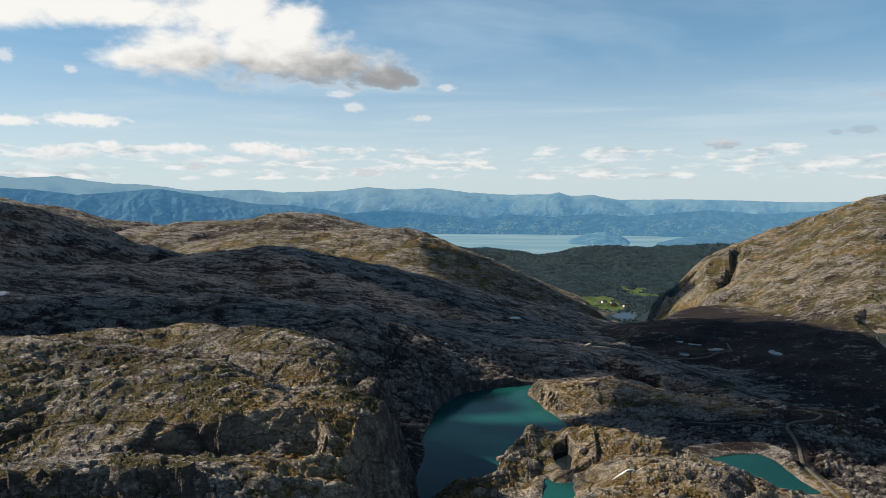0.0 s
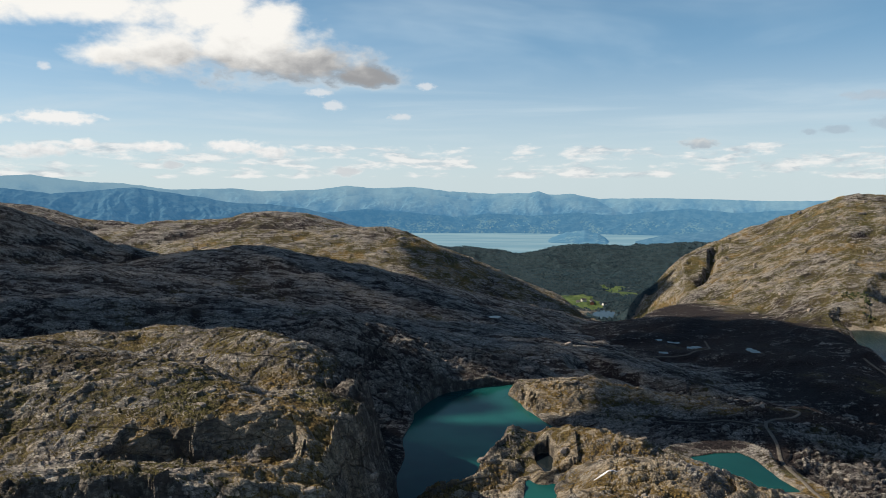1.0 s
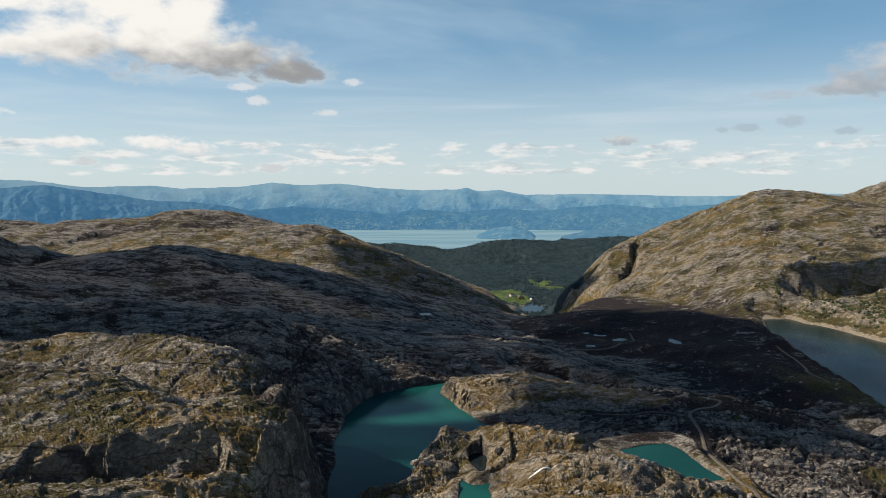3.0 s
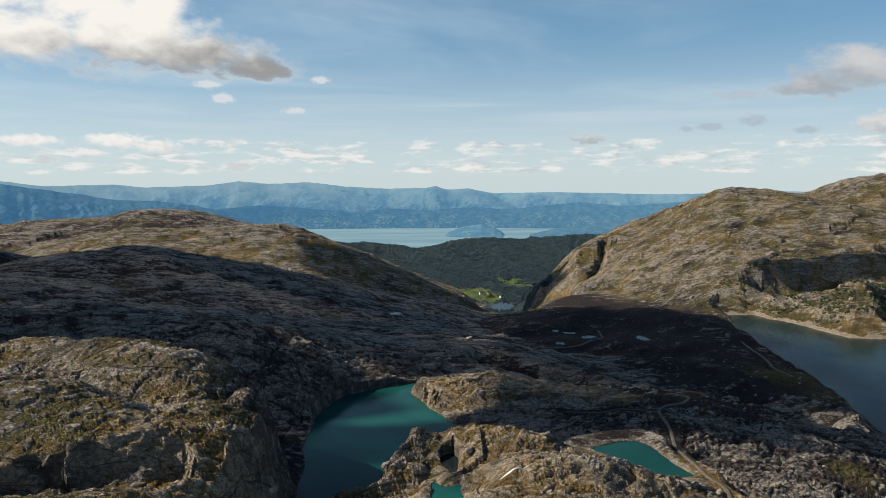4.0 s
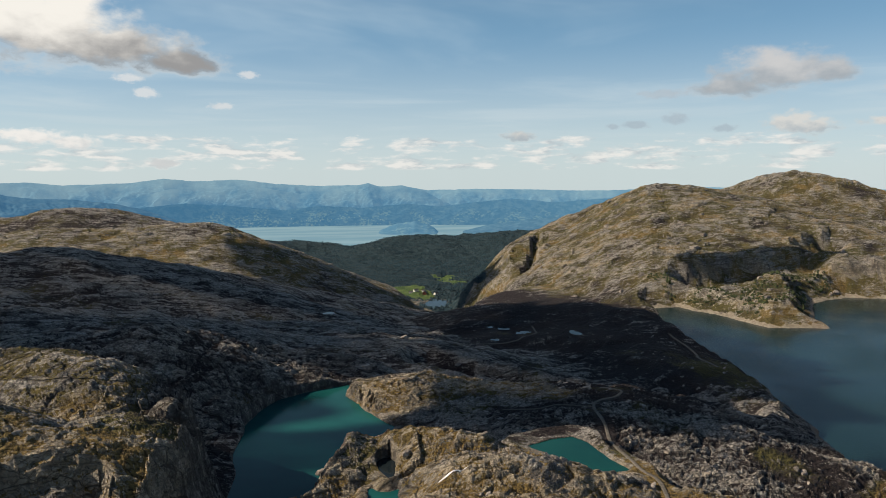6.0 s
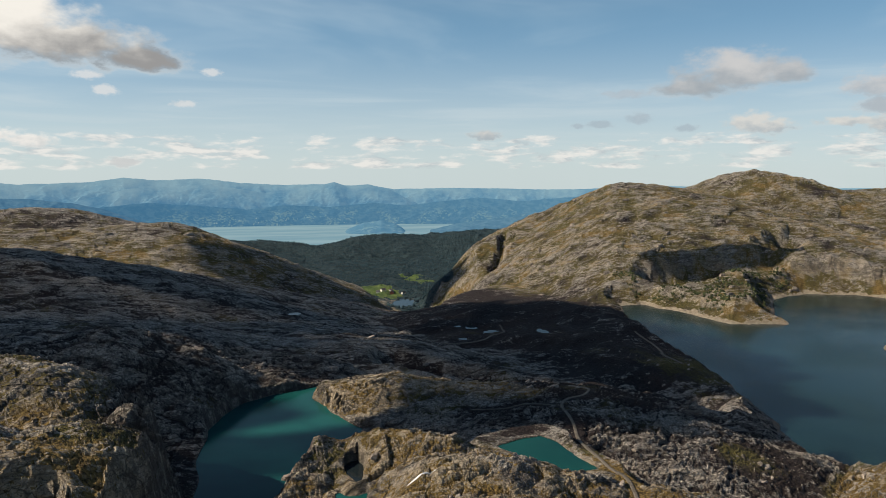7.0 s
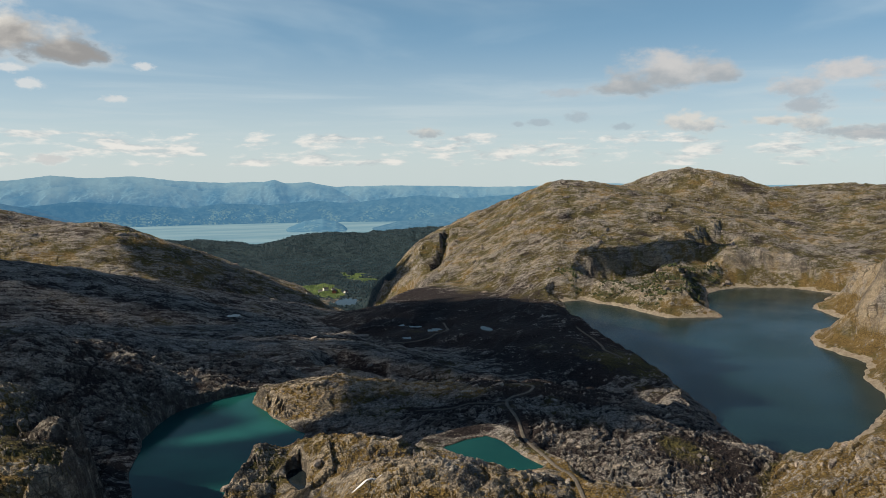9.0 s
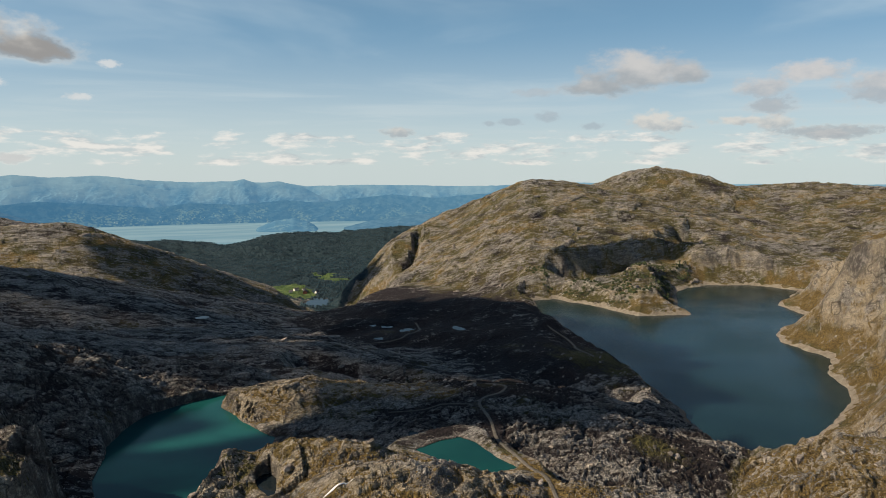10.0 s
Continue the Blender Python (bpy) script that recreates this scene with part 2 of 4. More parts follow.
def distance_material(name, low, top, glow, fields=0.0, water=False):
    """The far ranges: a glowing backdrop with kilometres of blue haze in its colour."""
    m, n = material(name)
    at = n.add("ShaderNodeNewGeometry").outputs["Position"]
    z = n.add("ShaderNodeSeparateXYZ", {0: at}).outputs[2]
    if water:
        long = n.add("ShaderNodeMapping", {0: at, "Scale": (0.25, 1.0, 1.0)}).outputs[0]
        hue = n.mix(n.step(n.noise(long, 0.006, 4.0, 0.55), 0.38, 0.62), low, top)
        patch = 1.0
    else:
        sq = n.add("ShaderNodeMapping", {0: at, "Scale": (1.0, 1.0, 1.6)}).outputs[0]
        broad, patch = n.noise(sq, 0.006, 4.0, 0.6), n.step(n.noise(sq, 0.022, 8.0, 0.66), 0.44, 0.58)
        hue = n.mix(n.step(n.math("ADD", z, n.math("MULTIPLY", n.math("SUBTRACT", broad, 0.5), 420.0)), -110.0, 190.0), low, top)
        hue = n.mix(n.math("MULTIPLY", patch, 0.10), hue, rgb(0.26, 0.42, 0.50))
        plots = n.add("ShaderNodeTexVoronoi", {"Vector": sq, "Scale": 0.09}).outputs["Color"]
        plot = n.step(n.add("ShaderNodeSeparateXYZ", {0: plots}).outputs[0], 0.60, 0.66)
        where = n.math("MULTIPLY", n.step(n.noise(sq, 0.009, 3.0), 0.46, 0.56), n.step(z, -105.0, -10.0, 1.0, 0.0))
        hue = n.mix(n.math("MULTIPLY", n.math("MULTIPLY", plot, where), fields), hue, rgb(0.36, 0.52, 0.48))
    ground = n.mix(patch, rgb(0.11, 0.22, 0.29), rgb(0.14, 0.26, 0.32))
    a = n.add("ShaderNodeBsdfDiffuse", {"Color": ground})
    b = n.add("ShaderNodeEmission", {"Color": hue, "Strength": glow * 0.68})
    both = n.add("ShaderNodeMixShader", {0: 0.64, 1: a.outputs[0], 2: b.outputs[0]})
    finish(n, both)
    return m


def plain_material(name, dark, light, scale, rough=0.9, bump=0.3):
    m, n = material(name)
    at = n.add("ShaderNodeNewGeometry").outputs["Position"]
    f = n.noise(at, scale, 6.0, 0.62)
    g = n.noise(at, scale * 0.13, 3.0, 0.5)
    col = n.mix(n.step(n.math("ADD", f, n.math("MULTIPLY", n.math("SUBTRACT", g, 0.5), 0.5)), 0.3, 0.7), dark, light)
    b = n.add("ShaderNodeBump", {"Strength": bump, "Distance": 0.4, "Height": f})
    finish(n, n.add("ShaderNodeBsdfPrincipled", {"Base Color": col, "Roughness": rough, "Normal": b, "Specular IOR Level": 0.25}))
    return m


GROUND = ground_material()
TURQUOISE = water_material("glacial_water", rgb(0.006, 0.055, 0.058), rgb(0.011, 0.092, 0.086))
SLATE = water_material("reservoir_water", rgb(0.006, 0.020, 0.024), rgb(0.008, 0.026, 0.030), 0.35, 0.12, 0.21)
TEAL = water_material("pond_water", rgb(0.004, 0.042, 0.042), rgb(0.007, 0.062, 0.058))
POOL = water_material("bog_water", rgb(0.010, 0.016, 0.02), rgb(0.02, 0.03, 0.035), 0.05, 0.04)
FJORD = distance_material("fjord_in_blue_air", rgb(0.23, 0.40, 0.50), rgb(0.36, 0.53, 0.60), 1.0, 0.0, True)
GRAVEL = plain_material("gravel", rgb(0.075, 0.068, 0.058), rgb(0.145, 0.130, 0.112), 0.9)
SNOW = plain_material("old_snow", rgb(0.62, 0.62, 0.62), rgb(0.84, 0.84, 0.85), 0.6, 0.6)
STONE = plain_material("boulder_stone", rgb(0.07, 0.062, 0.055), rgb(0.27, 0.24, 0.21), 0.8, 0.85, 0.6)


def cloud_material(name, least, most):
    """Thin cloud for the unseen shading clouds, which lets part of the sun through."""
    m, n = material(name)
    at = n.add("ShaderNodeNewGeometry").outputs["Position"]
    thick = n.step(n.noise(at, 0.012, 4.0, 0.6), 0.3, 0.7, least, most)
    white = n.add("ShaderNodeBsdfDiffuse", {"Color": rgb(0.82, 0.82, 0.82)})
    clear = n.add("ShaderNodeBsdfTransparent")
    finish(n, n.add("ShaderNodeMixShader", {0: thick, 1: clear.outputs[0], 2: white.outputs[0]}))
    return m


CLOUD = cloud_material("cloud_vapour", 0.62, 0.90)
THIN_CLOUD = cloud_material("thin_cloud_vapour", 0.48, 0.80)
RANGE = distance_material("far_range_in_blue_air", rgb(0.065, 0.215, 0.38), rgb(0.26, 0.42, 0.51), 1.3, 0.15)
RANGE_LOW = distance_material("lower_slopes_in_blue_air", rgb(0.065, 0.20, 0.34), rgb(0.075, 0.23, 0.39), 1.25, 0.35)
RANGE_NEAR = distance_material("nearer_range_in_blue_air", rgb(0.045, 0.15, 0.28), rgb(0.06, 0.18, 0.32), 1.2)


# ---- relief ----
def hashed(ix, iy, seed):
    h = (ix.astype(np.int64) * 374761393 + iy.astype(np.int64) * 668265263 + seed * 974634599) & 0xFFFFFFFF
    h = ((h ^ (h >> 13)) * 1274126177) & 0xFFFFFFFF
    return ((h ^ (h >> 16)) & 0xFFFFFF).astype(np.float32) / 16777215.0


def soft(x, y, wave, seed):
    """Gradient noise, about -1 to 1."""
    u, v = x / wave, y / wave
    i, j = np.floor(u), np.floor(v)
    fu, fv = u - i, v - j
    total = 0.0
    su, sv = fu * fu * fu * (fu * (fu * 6 - 15) + 10), fv * fv * fv * (fv * (fv * 6 - 15) + 10)
    for a in (0, 1):
        for b in (0, 1):
            ang = hashed(i + a, j + b, seed) * 6.2831853
            dot = np.cos(ang) * (fu - a) + np.sin(ang) * (fv - b)
            total = total + dot * (su if a else 1 - su) * (sv if b else 1 - sv)
    return total * 1.5


def blocks(x, y, wave, seed):
    """Slabs of broken rock: each cell has its own height and tilt; 0 to about 1."""
    u, v = x / wave, y / wave
    i, j = np.floor(u), np.floor(v)
    best = np.full(u.shape, 9.0, np.float32)
    out = np.zeros(u.shape, np.float32)
    for a in (-1, 0, 1):
        for b in (-1, 0, 1):
            ci, cj = i + a, j + b
            px, py = ci + hashed(ci, cj, seed), cj + hashed(ci, cj, seed + 1)
            d = (u - px) ** 2 + (v - py) ** 2
            ang = hashed(ci, cj, seed + 2) * 6.2831853
            val = hashed(ci, cj, seed + 3) + 0.7 * (np.cos(ang) * (u - px) + np.sin(ang) * (v - py))
            near = d < best
            best = np.where(near, d, best)
            out = np.where(near, val, out)
    return out


def smooth(x, lo, hi):
    t = np.clip((x - lo) / (hi - lo), 0, 1)
    return t * t * (3 - 2 * t)


def spine(x, y, line, flat, slope):
    """Height of a ridge: a crest line (x, y, z), level for about `flat` metres to each side and then falling at `slope`."""
    top = np.full(x.shape, -1e9)
    for (ax, ay, az), (bx, by, bz) in zip(line[:-1], line[1:]):
        ex, ey = bx - ax, by - ay
        t = np.clip(((x - ax) * ex + (y - ay) * ey) / (ex * ex + ey * ey), 0, 1)
        d = (x - ax - t * ex) ** 2 + (y - ay - t * ey) ** 2
        top = np.maximum(top, az + t * (bz - az) - slope * (np.sqrt(d + flat * flat) - flat))
    return top


def shore(x, y, ring):
    """Signed distance to a closed shoreline, negative on the water."""
    best = np.full(x.shape, 1e12)
    inside = np.zeros(x.shape, bool)
    for (ax, ay), (bx, by) in zip(ring, ring[1:] + ring[:1]):
        ex, ey = bx - ax, by - ay
        t = np.clip(((x - ax) * ex + (y - ay) * ey) / (ex * ex + ey * ey), 0, 1)
        best = np.minimum(best, (x - ax - t * ex) ** 2 + (y - ay - t * ey) ** 2)
        if ay != by:
            inside ^= ((ay > y) != (by > y)) & (x < (bx - ax) * (y - ay) / (by - ay) + ax)
    return np.where(inside, -1, 1) * np.sqrt(best)


#       part,      crest line, level half width, slope, rounding
RIDGES = [
    ("plateau", [(-260, 300, 145), (-198, 282, 117), (-187, 287, 117), (-174, 290, 119), (-155, 295, 120), (-132, 297, 122), (-108, 299, 123), (-86, 294, 123), (-67, 284, 124), (-52, 277, 121)], 14, 1.1, 5),
    ("plateau", [(-220, 210, 140), (-125, 236, 131), (-85, 226, 127), (-52, 212, 119), (-40, 225, 117)], 22, 0.9, 5),
    ("plateau", [(-170, 120, 128), (-120, 150, 120), (-76, 168, 117), (-54, 180, 112), (-42, 190, 108)], 18, 1.2, 5),
    ("plateau", [(-28, 257, 112), (-30, 248, 101), (-37, 237, 91), (-40, 226, 85), (-41, 211, 83)], 7, 2.0, 4),
    ("ground", [(-92, 372, 104), (-59, 390, 109), (-30, 412, 99), (10, 430, 84), (50, 440, 74)], 20, 0.8, 5),
    ("ground", [(-700, 700, 185), (-557, 830, 168), (-508, 861, 155), (-460, 888, 130), (-399, 895, 104), (-332, 890, 92)], 12, 0.55, 6),
    ("ground", [(-258, 820, 104), (-208, 834, 106), (-154, 836, 96), (-98, 824, 79), (-42, 799, 60), (4, 760, 47)], 45, 0.30, 10),
    ("ground", [(-500, 580, 125), (-368, 654, 107), (-270, 678, 88), (-162, 742, 65), (-33, 659, 51), (35, 559, 53), (73, 495, 56)], 80, 0.25, 10),
    ("ground", [(-300, 480, 104), (-189, 527, 96), (-95, 511, 86), (-23, 439, 74), (16, 410, 71)], 50, 0.30, 8),
    ("hill", [(-471, 1424, 68), (-368, 1433, 86), (-216, 1434, 84), (-95, 1448, 90)], 50, 0.45, 12),
    ("hill", [(-95, 1448, 90), (-20, 1430, 73), (45, 1398, 40), (105, 1343, -2), (150, 1267, -34), (180, 1181, -40)], 10, 0.95, 6),
    ("hill", [(-357, 1302, 62), (-141, 1192, 33), (-10, 1000, 14), (60, 896, 9)], 60, 0.32, 12),
    ("far_hill", [(-775, 1844, 68), (-696, 1875, 78), (-541, 1925, 84), (-452, 1948, 99), (-360, 1967, 93), (-218, 1988, 57)], 80, 0.40, 15),
    ("far_hill", [(-1500, 1750, 200), (-1302, 1896, 157), (-1169, 1981, 123), (-1058, 2042, 80), (-948, 2095, 69), (-863, 2132, -5)], 80, 0.40, 15),
    ("mountain", [(880, 1478, 144), (911, 1462, 157), (954, 1440, 158), (1012, 1418, 146), (1066, 1377, 130)], 40, 0.20, 12),
    ("mountain_west", [(499, 1415, -30), (509, 1411, -8), (526, 1405, 16), (551, 1395, 36), (585, 1385, 50), (655, 1440, 66), (746, 1500, 82), (817, 1505, 112), (880, 1478, 140)], 14, 0.42, 10),
    ("mountain", [(1068, 1376, 129), (1040, 1243, 86), (985, 1092, 50), (912, 954, 32), (832, 822, 16)], 20, 0.42, 10),
    ("mountain", [(645, 805, 6), (647, 777, 19), (651, 747, 26), (652, 722, 27), (655, 704, 16), (650, 690, 4)], 10, 0.65, 3),
    ("mountain", [(629, 954, 10), (653, 949, 28), (678, 950, 45), (718, 945, 54), (758, 945, 47), (773, 939, 24)], 8, 1.2, 4),
    ("mountain", [(750, 899, 30), (770, 902, 45), (800, 902, 48), (825, 900, 33), (834, 891, 11)], 7, 1.2, 4),
    ("mountain", [(873, 1031, 88), (904, 1004, 56), (940, 983, 26), (956, 953, 0)], 9, 1.1, 5),
    ("summit", [(1254, 1599, 120), (1281, 1577, 150), (1315, 1542, 178), (1356, 1498, 188), (1417, 1440, 176), (1458, 1397, 142), (1485, 1368, 118)], 14, 0.40, 6),
    ("summit", [(1746, 1526, 127), (1767, 1502, 117), (1805, 1455, 138), (1845, 1402, 143), (1821, 1264, 134), (1829, 1063, 133), (1900, 700, 150)], 90, 0.15, 15),
    ("spur", [(371, 1340, -84), (383, 1347, -66), (411, 1359, -48), (450, 1378, -31), (492, 1396, -22)], 10, 0.8, 6),
    ("bank", [(808, 618, 29), (800, 561, 59), (769, 498, 95), (756, 419, 130), (760, 300, 160)], 35, 0.36, 10),
    ("bank", [(564, 353, 70), (430, 286, 67), (347, 230, 63), (259, 182, 66), (220, 120, 80)], 25, 0.55, 8),
    ("mound", [(194, 740, 12), (256, 774, 18), (320, 792, 22), (379, 787, 25), (404, 718, 28), (410, 643, 28), (414, 584, 14), (395, 501, 12), (377, 438, 12), (347, 377, 12), (325, 335, 12)], 45, 0.25, 8),
    ("mound", [(240, 640, 24), (315, 610, 32), (325, 500, 33)], 40, 0.26, 8),
    ("mound", [(176, 342, 66), (188, 304, 64), (194, 275, 62), (213, 262, 50), (230, 251, 40)], 40, 0.35, 8),
    ("ground", [(-48, 723, 46), (56, 873, 2), (179, 908, -36), (278, 935, -46)], 50, 0.20, 10),
    ("knoll", [(52, 377, 70), (64, 376, 75), (84, 376, 76), (110, 362, 74), (140, 356, 70), (163, 348, 66)], 14, 0.40, 4),
    ("knoll", [(6, 233, 83), (15, 245, 86), (23, 253, 88), (26, 264, 89), (33, 265, 90), (40, 262, 88)], 6, 0.7, 3),
    ("knoll", [(52, 263, 91), (60, 259, 93), (69, 255, 93), (80, 248, 91), (92, 248, 86)], 5, 0.95, 2),
    ("knoll", [(53, 223, 89), (70, 228, 92), (82, 228, 92), (93, 229, 90), (104, 225, 85), (135, 215, 78), (155, 205, 76), (179, 200, 70)], 8, 0.6, 3),
    ("knoll", [(60, 205, 88), (78, 198, 89), (112, 180, 86), (175, 183, 70)], 18, 0.6, 4),
    ("knoll", [(18, 236, 80.5), (28, 246, 81.5), (38, 255, 83.0), (47, 260, 83.5)], 5, 0.6, 2),
    ("ground", [(-60, 300, 70), (0, 330, 66), (80, 330, 66), (150, 300, 70)], 60, 0.30, 5),
    ("ground", [(324, 290, 6), (333, 264, 8)], 12, 0.40, 3),
    ("woods", [(322, 2681, -147), (480, 2708, -95), (618, 2731, -70), (805, 2682, -72), (1109, 2571, -45), (1342, 2457, -49), (1700, 2200, -30)], 80, 0.30, 15),
    ("woods", [(-100, 2900, -110), (38, 2900, -91), (180, 2894, -95), (275, 2887, -104), (408, 2821, -125)], 60, 0.35, 15),
]
FJORD_Z = -150.0
TARNS = {   # name: water level, shoreline, depth of the bank's slope
    "lake": (66.0, [(-10, 240), (-9, 275), (-8, 314), (-6, 352), (3, 370), (15, 386), (31, 397), (44, 400), (53, 401), (46, 380), (52, 355), (66, 332), (56, 312), (37, 299), (22, 278), (8, 246)]),
    "pond": (74.0, [(110, 273), (122, 277), (131, 276), (134, 268), (133, 253), (135, 240), (123, 240), (113, 248), (112, 260)]),
    "round_pond": (80.0, [(34, 231), (36, 239), (42, 242), (47, 236), (45, 226), (40, 220), (34, 221)]),
    "dark_pool": (82.5, [(42, 254), (44, 258), (47, 259), (48, 252), (45, 242), (43, 241), (42, 247)]),
    "reservoir": (0.0, [(537, 845), (571, 838), (586, 784), (591, 731), (598, 697), (635, 686), (662, 673), (682, 715), (773, 815), (855, 832), (920, 800), (943, 731),
                        (818, 670), (791, 602), (674, 558), (647, 529), (634, 461), (587, 430), (557, 391), (529, 369), (471, 345), (416, 326), (381, 304), (369, 283), (354, 260),
                        (339, 275), (331, 303), (348, 333), (378, 384), (410, 454), (436, 535), (460, 640), (489, 750)]),
    "valley_tarn": (-120.0, [(381, 1554), (406, 1602), (431, 1630), (452, 1600), (432, 1520), (397, 1500)]),
}
CENTRE = (1.0, 12.0)


# hollows: corries and gullies cut into the land (line, half width, depth)
HOLLOWS = [
    ([(640, 880), (690, 898), (740, 905)], 46, 36), ([(780, 880), (840, 890)], 30, 22), ([(900, 960), (960, 985)], 26, 16),
    ([(935, 955), (1005, 1000)], 24, 12), ([(1190, 1110), (1150, 1000)], 24, 14),
    ([(610, 1420), (560, 1327), (506, 1230)], 9, 13),
    ([(130, 500), (190, 470), (260, 430), (300, 400)], 26, 12), ([(-190, 430), (-250, 420)], 60, 24), ([(-110, 176), (-75, 188), (-44, 196)], 8, 8), ([(-95, 150), (-62, 160)], 7, 5),
]


VALLEY = [(300, 1080, -40), (395, 1350, -100), (415, 1600, -122), (425, 1850, -116), (490, 2040, -118)]


def valley(x, y):
    """The floor and steep sides of the trough that leads down to the fjord."""
    best = np.full(x.shape, 1e9)
    for (ax, ay, az), (bx, by, bz) in zip(VALLEY[:-1], VALLEY[1:]):
        ex, ey = bx - ax, by - ay
        t = np.clip(((x - ax) * ex + (y - ay) * ey) / (ex * ex + ey * ey), 0, 1)
        d = np.hypot(x - ax - t * ex, y - ay - t * ey)
        best = np.minimum(best, az + t * (bz - az) + np.where(x < ax + t * ex, 0.9, 1.9 - 1.0 * smooth(y, 1480, 1600)) * np.maximum(d - np.where(x < ax + t * ex, 60, 14) - 90 * smooth(y, 1500, 1700), 0) + 0.02 * d)
    return best


def base_height(x, y):
    """The land without its fine relief, and which landform each place belongs to."""
    r = np.hypot(x, y)
    h = 25.0 - 75.0 * smooth(r, 500, 1050) - 80.0 * smooth(r, 1050, 1500)
    h = h - 60.0 * smooth(r, 2900, 3200)
    top = h.copy()
    owner = np.zeros(x.shape, np.int32)
    for k, (part_name, line, flat, slope, blend) in enumerate(RIDGES):
        z = spine(x, y, line, flat, slope)
        if part_name == "mountain" and flat > 30:                   # steeper to the west than to the south
            west = 0.528 * y - 0.849 * x
            z = z - 0.32 * np.maximum(west, 0) - 0.7 * np.maximum(west - 250, 0)
        if part_name == "plateau":                                   # a cliff above the lake
            edge = np.interp(y, [150, 200, 225, 250, 270, 300, 340], [-23, -27, -25, -19, -21, -28, -38])
            over = x - edge - 5.0 * soft(x, y, 30, 28) - 3.0 * soft(x, y, 12, 29)
            z = z - 1.7 * np.maximum(over, 0) - 4.0 * smooth(over, 3, 6) - 5.0 * smooth(over + 2.0 * soft(x, y, 9, 30), 11, 14)
        part_name = "mountain" if part_name == "mountain_west" else part_name
        if part_name in ("mountain", "summit"):       # the mountain breaks off steeply to the trough in the west
            z = z - 0.6 * np.maximum(np.where(y < 1450, 440 + (y - 1100) * 0.30, 545 + (y - 1450) * 1.1) - x, 0)
        owner = np.where(z > top, PARTS.index("mountain" if part_name == "spur" else part_name), owner)
        top = np.maximum(top, z)
        e = np.clip(0.5 + 0.5 * (z - h) / blend, 0, 1)
        h = h + (z - h) * e + blend * e * (1 - e)
    h = np.minimum(h, valley(x, y))
    for line, wide, deep in HOLLOWS:
        best = np.full(x.shape, 1e12)
        for (ax, ay), (bx, by) in zip(line[:-1], line[1:]):
            ex, ey = bx - ax, by - ay
            t = np.clip(((x - ax) * ex + (y - ay) * ey) / (ex * ex + ey * ey), 0, 1)
            best = np.minimum(best, (x - ax - t * ex) ** 2 + (y - ay - t * ey) ** 2)
        away = np.sqrt(best) + 0.22 * wide * soft(x, y, wide * 1.3, 27)
        h = h - deep * (1 - smooth(away, wide * 0.55, wide * 1.25))
    return h, owner


PARTS = ["ground", "plateau", "hill", "far_hill", "mountain", "summit", "bank", "mound", "knoll", "woods"]
azimuths = np.concatenate([np.radians(np.linspace(-38, 64, 1150)), np.radians(np.linspace(64, 322, 131)[1:])])   # closes on itself
radii = np.concatenate([[0.02, 12.0, 30.0, 50.0], np.linspace(70, 145, 50), np.linspace(146, 445, 370), 446.0 * (3900.0 / 446.0) ** (np.linspace(0, 1, 370))])
NA, NR = len(azimuths), len(radii)


def land():
    # broad forms on every 4th meridian and circle, then filled in between
    ia = np.unique(np.concatenate([np.arange(0, NA, 3), [NA - 1]]))
    ir = np.unique(np.concatenate([np.arange(0, NR, 3), [NR - 1]]))
    a, r = np.meshgrid(azimuths[ia], radii[ir])
    cx, cy = CENTRE[0] + r * np.sin(a), CENTRE[1] + r * np.cos(a)
    wob = smooth(r, 150, 600)
    wx = cx + wob * (5 * soft(cx, cy, 90, 5) + 5 * soft(cx, cy, 260, 6))
    wy = cy + wob * (5 * soft(cx, cy, 90, 7) + 5 * soft(cx, cy, 260, 8))
    ch, co = base_height(wx, wy)

    def fill(field):
        tmp = np.empty((len(ir), NA))
        for k in range(len(ir)):
            tmp[k] = np.interp(np.arange(NA), ia, field[k])
        out = np.empty((NR, NA))
        for k in range(NA):
            out[:, k] = np.interp(np.arange(NR), ir, tmp[:, k])
        return out

    h = fill(ch)
    near_a = np.clip(np.round(np.interp(np.arange(NA), ia, np.arange(len(ia)))), 0, len(ia) - 1).astype(int)
    near_r = np.clip(np.round(np.interp(np.arange(NR), ir, np.arange(len(ir)))), 0, len(ir) - 1).astype(int)
    owner = co[np.ix_(near_r, near_a)]
    a, r = np.meshgrid(azimuths, radii)
    x, y = CENTRE[0] + r * np.sin(a), CENTRE[1] + r * np.cos(a)
    return x.astype(np.float32), y.astype(np.float32), r.astype(np.float32), h, owner


X, Y, RAD, H, OWNER = land()
cell = np.where(RAD < 445, 0.8, RAD * 0.0059)
water_gap = np.full(X.shape, 400.0)
gaps = {}
for key, (level, ring) in TARNS.items():
    wob = 1.2 if key in ("round_pond", "dark_pool") else 4.0
    fine_wob = 2.5 * soft(X, Y, 13, 37) if key == "reservoir" else 0.0
    gaps[key] = shore(X + wob * soft(X, Y, 9 * wob, 31) + fine_wob, Y + wob * soft(X, Y, 9 * wob, 32), ring)
    water_gap = np.minimum(water_gap, np.abs(gaps[key]) * (8 if wob < 2 else 1))
calm = smooth(water_gap, 0, 5)
woods = (OWNER == PARTS.index("woods")) * 1.0
mound = (OWNER == PARTS.index("mound")) * 1.0
knolls = (OWNER == PARTS.index("knoll")) * 1.0
rough = 1.0 - 0.25 * mound - 0.5 * woods - 0.22 * (OWNER == PARTS.index("plateau")) - 0.35 * knolls


def seen_at(wave):
    return smooth(wave / cell, 1.5, 4.0)


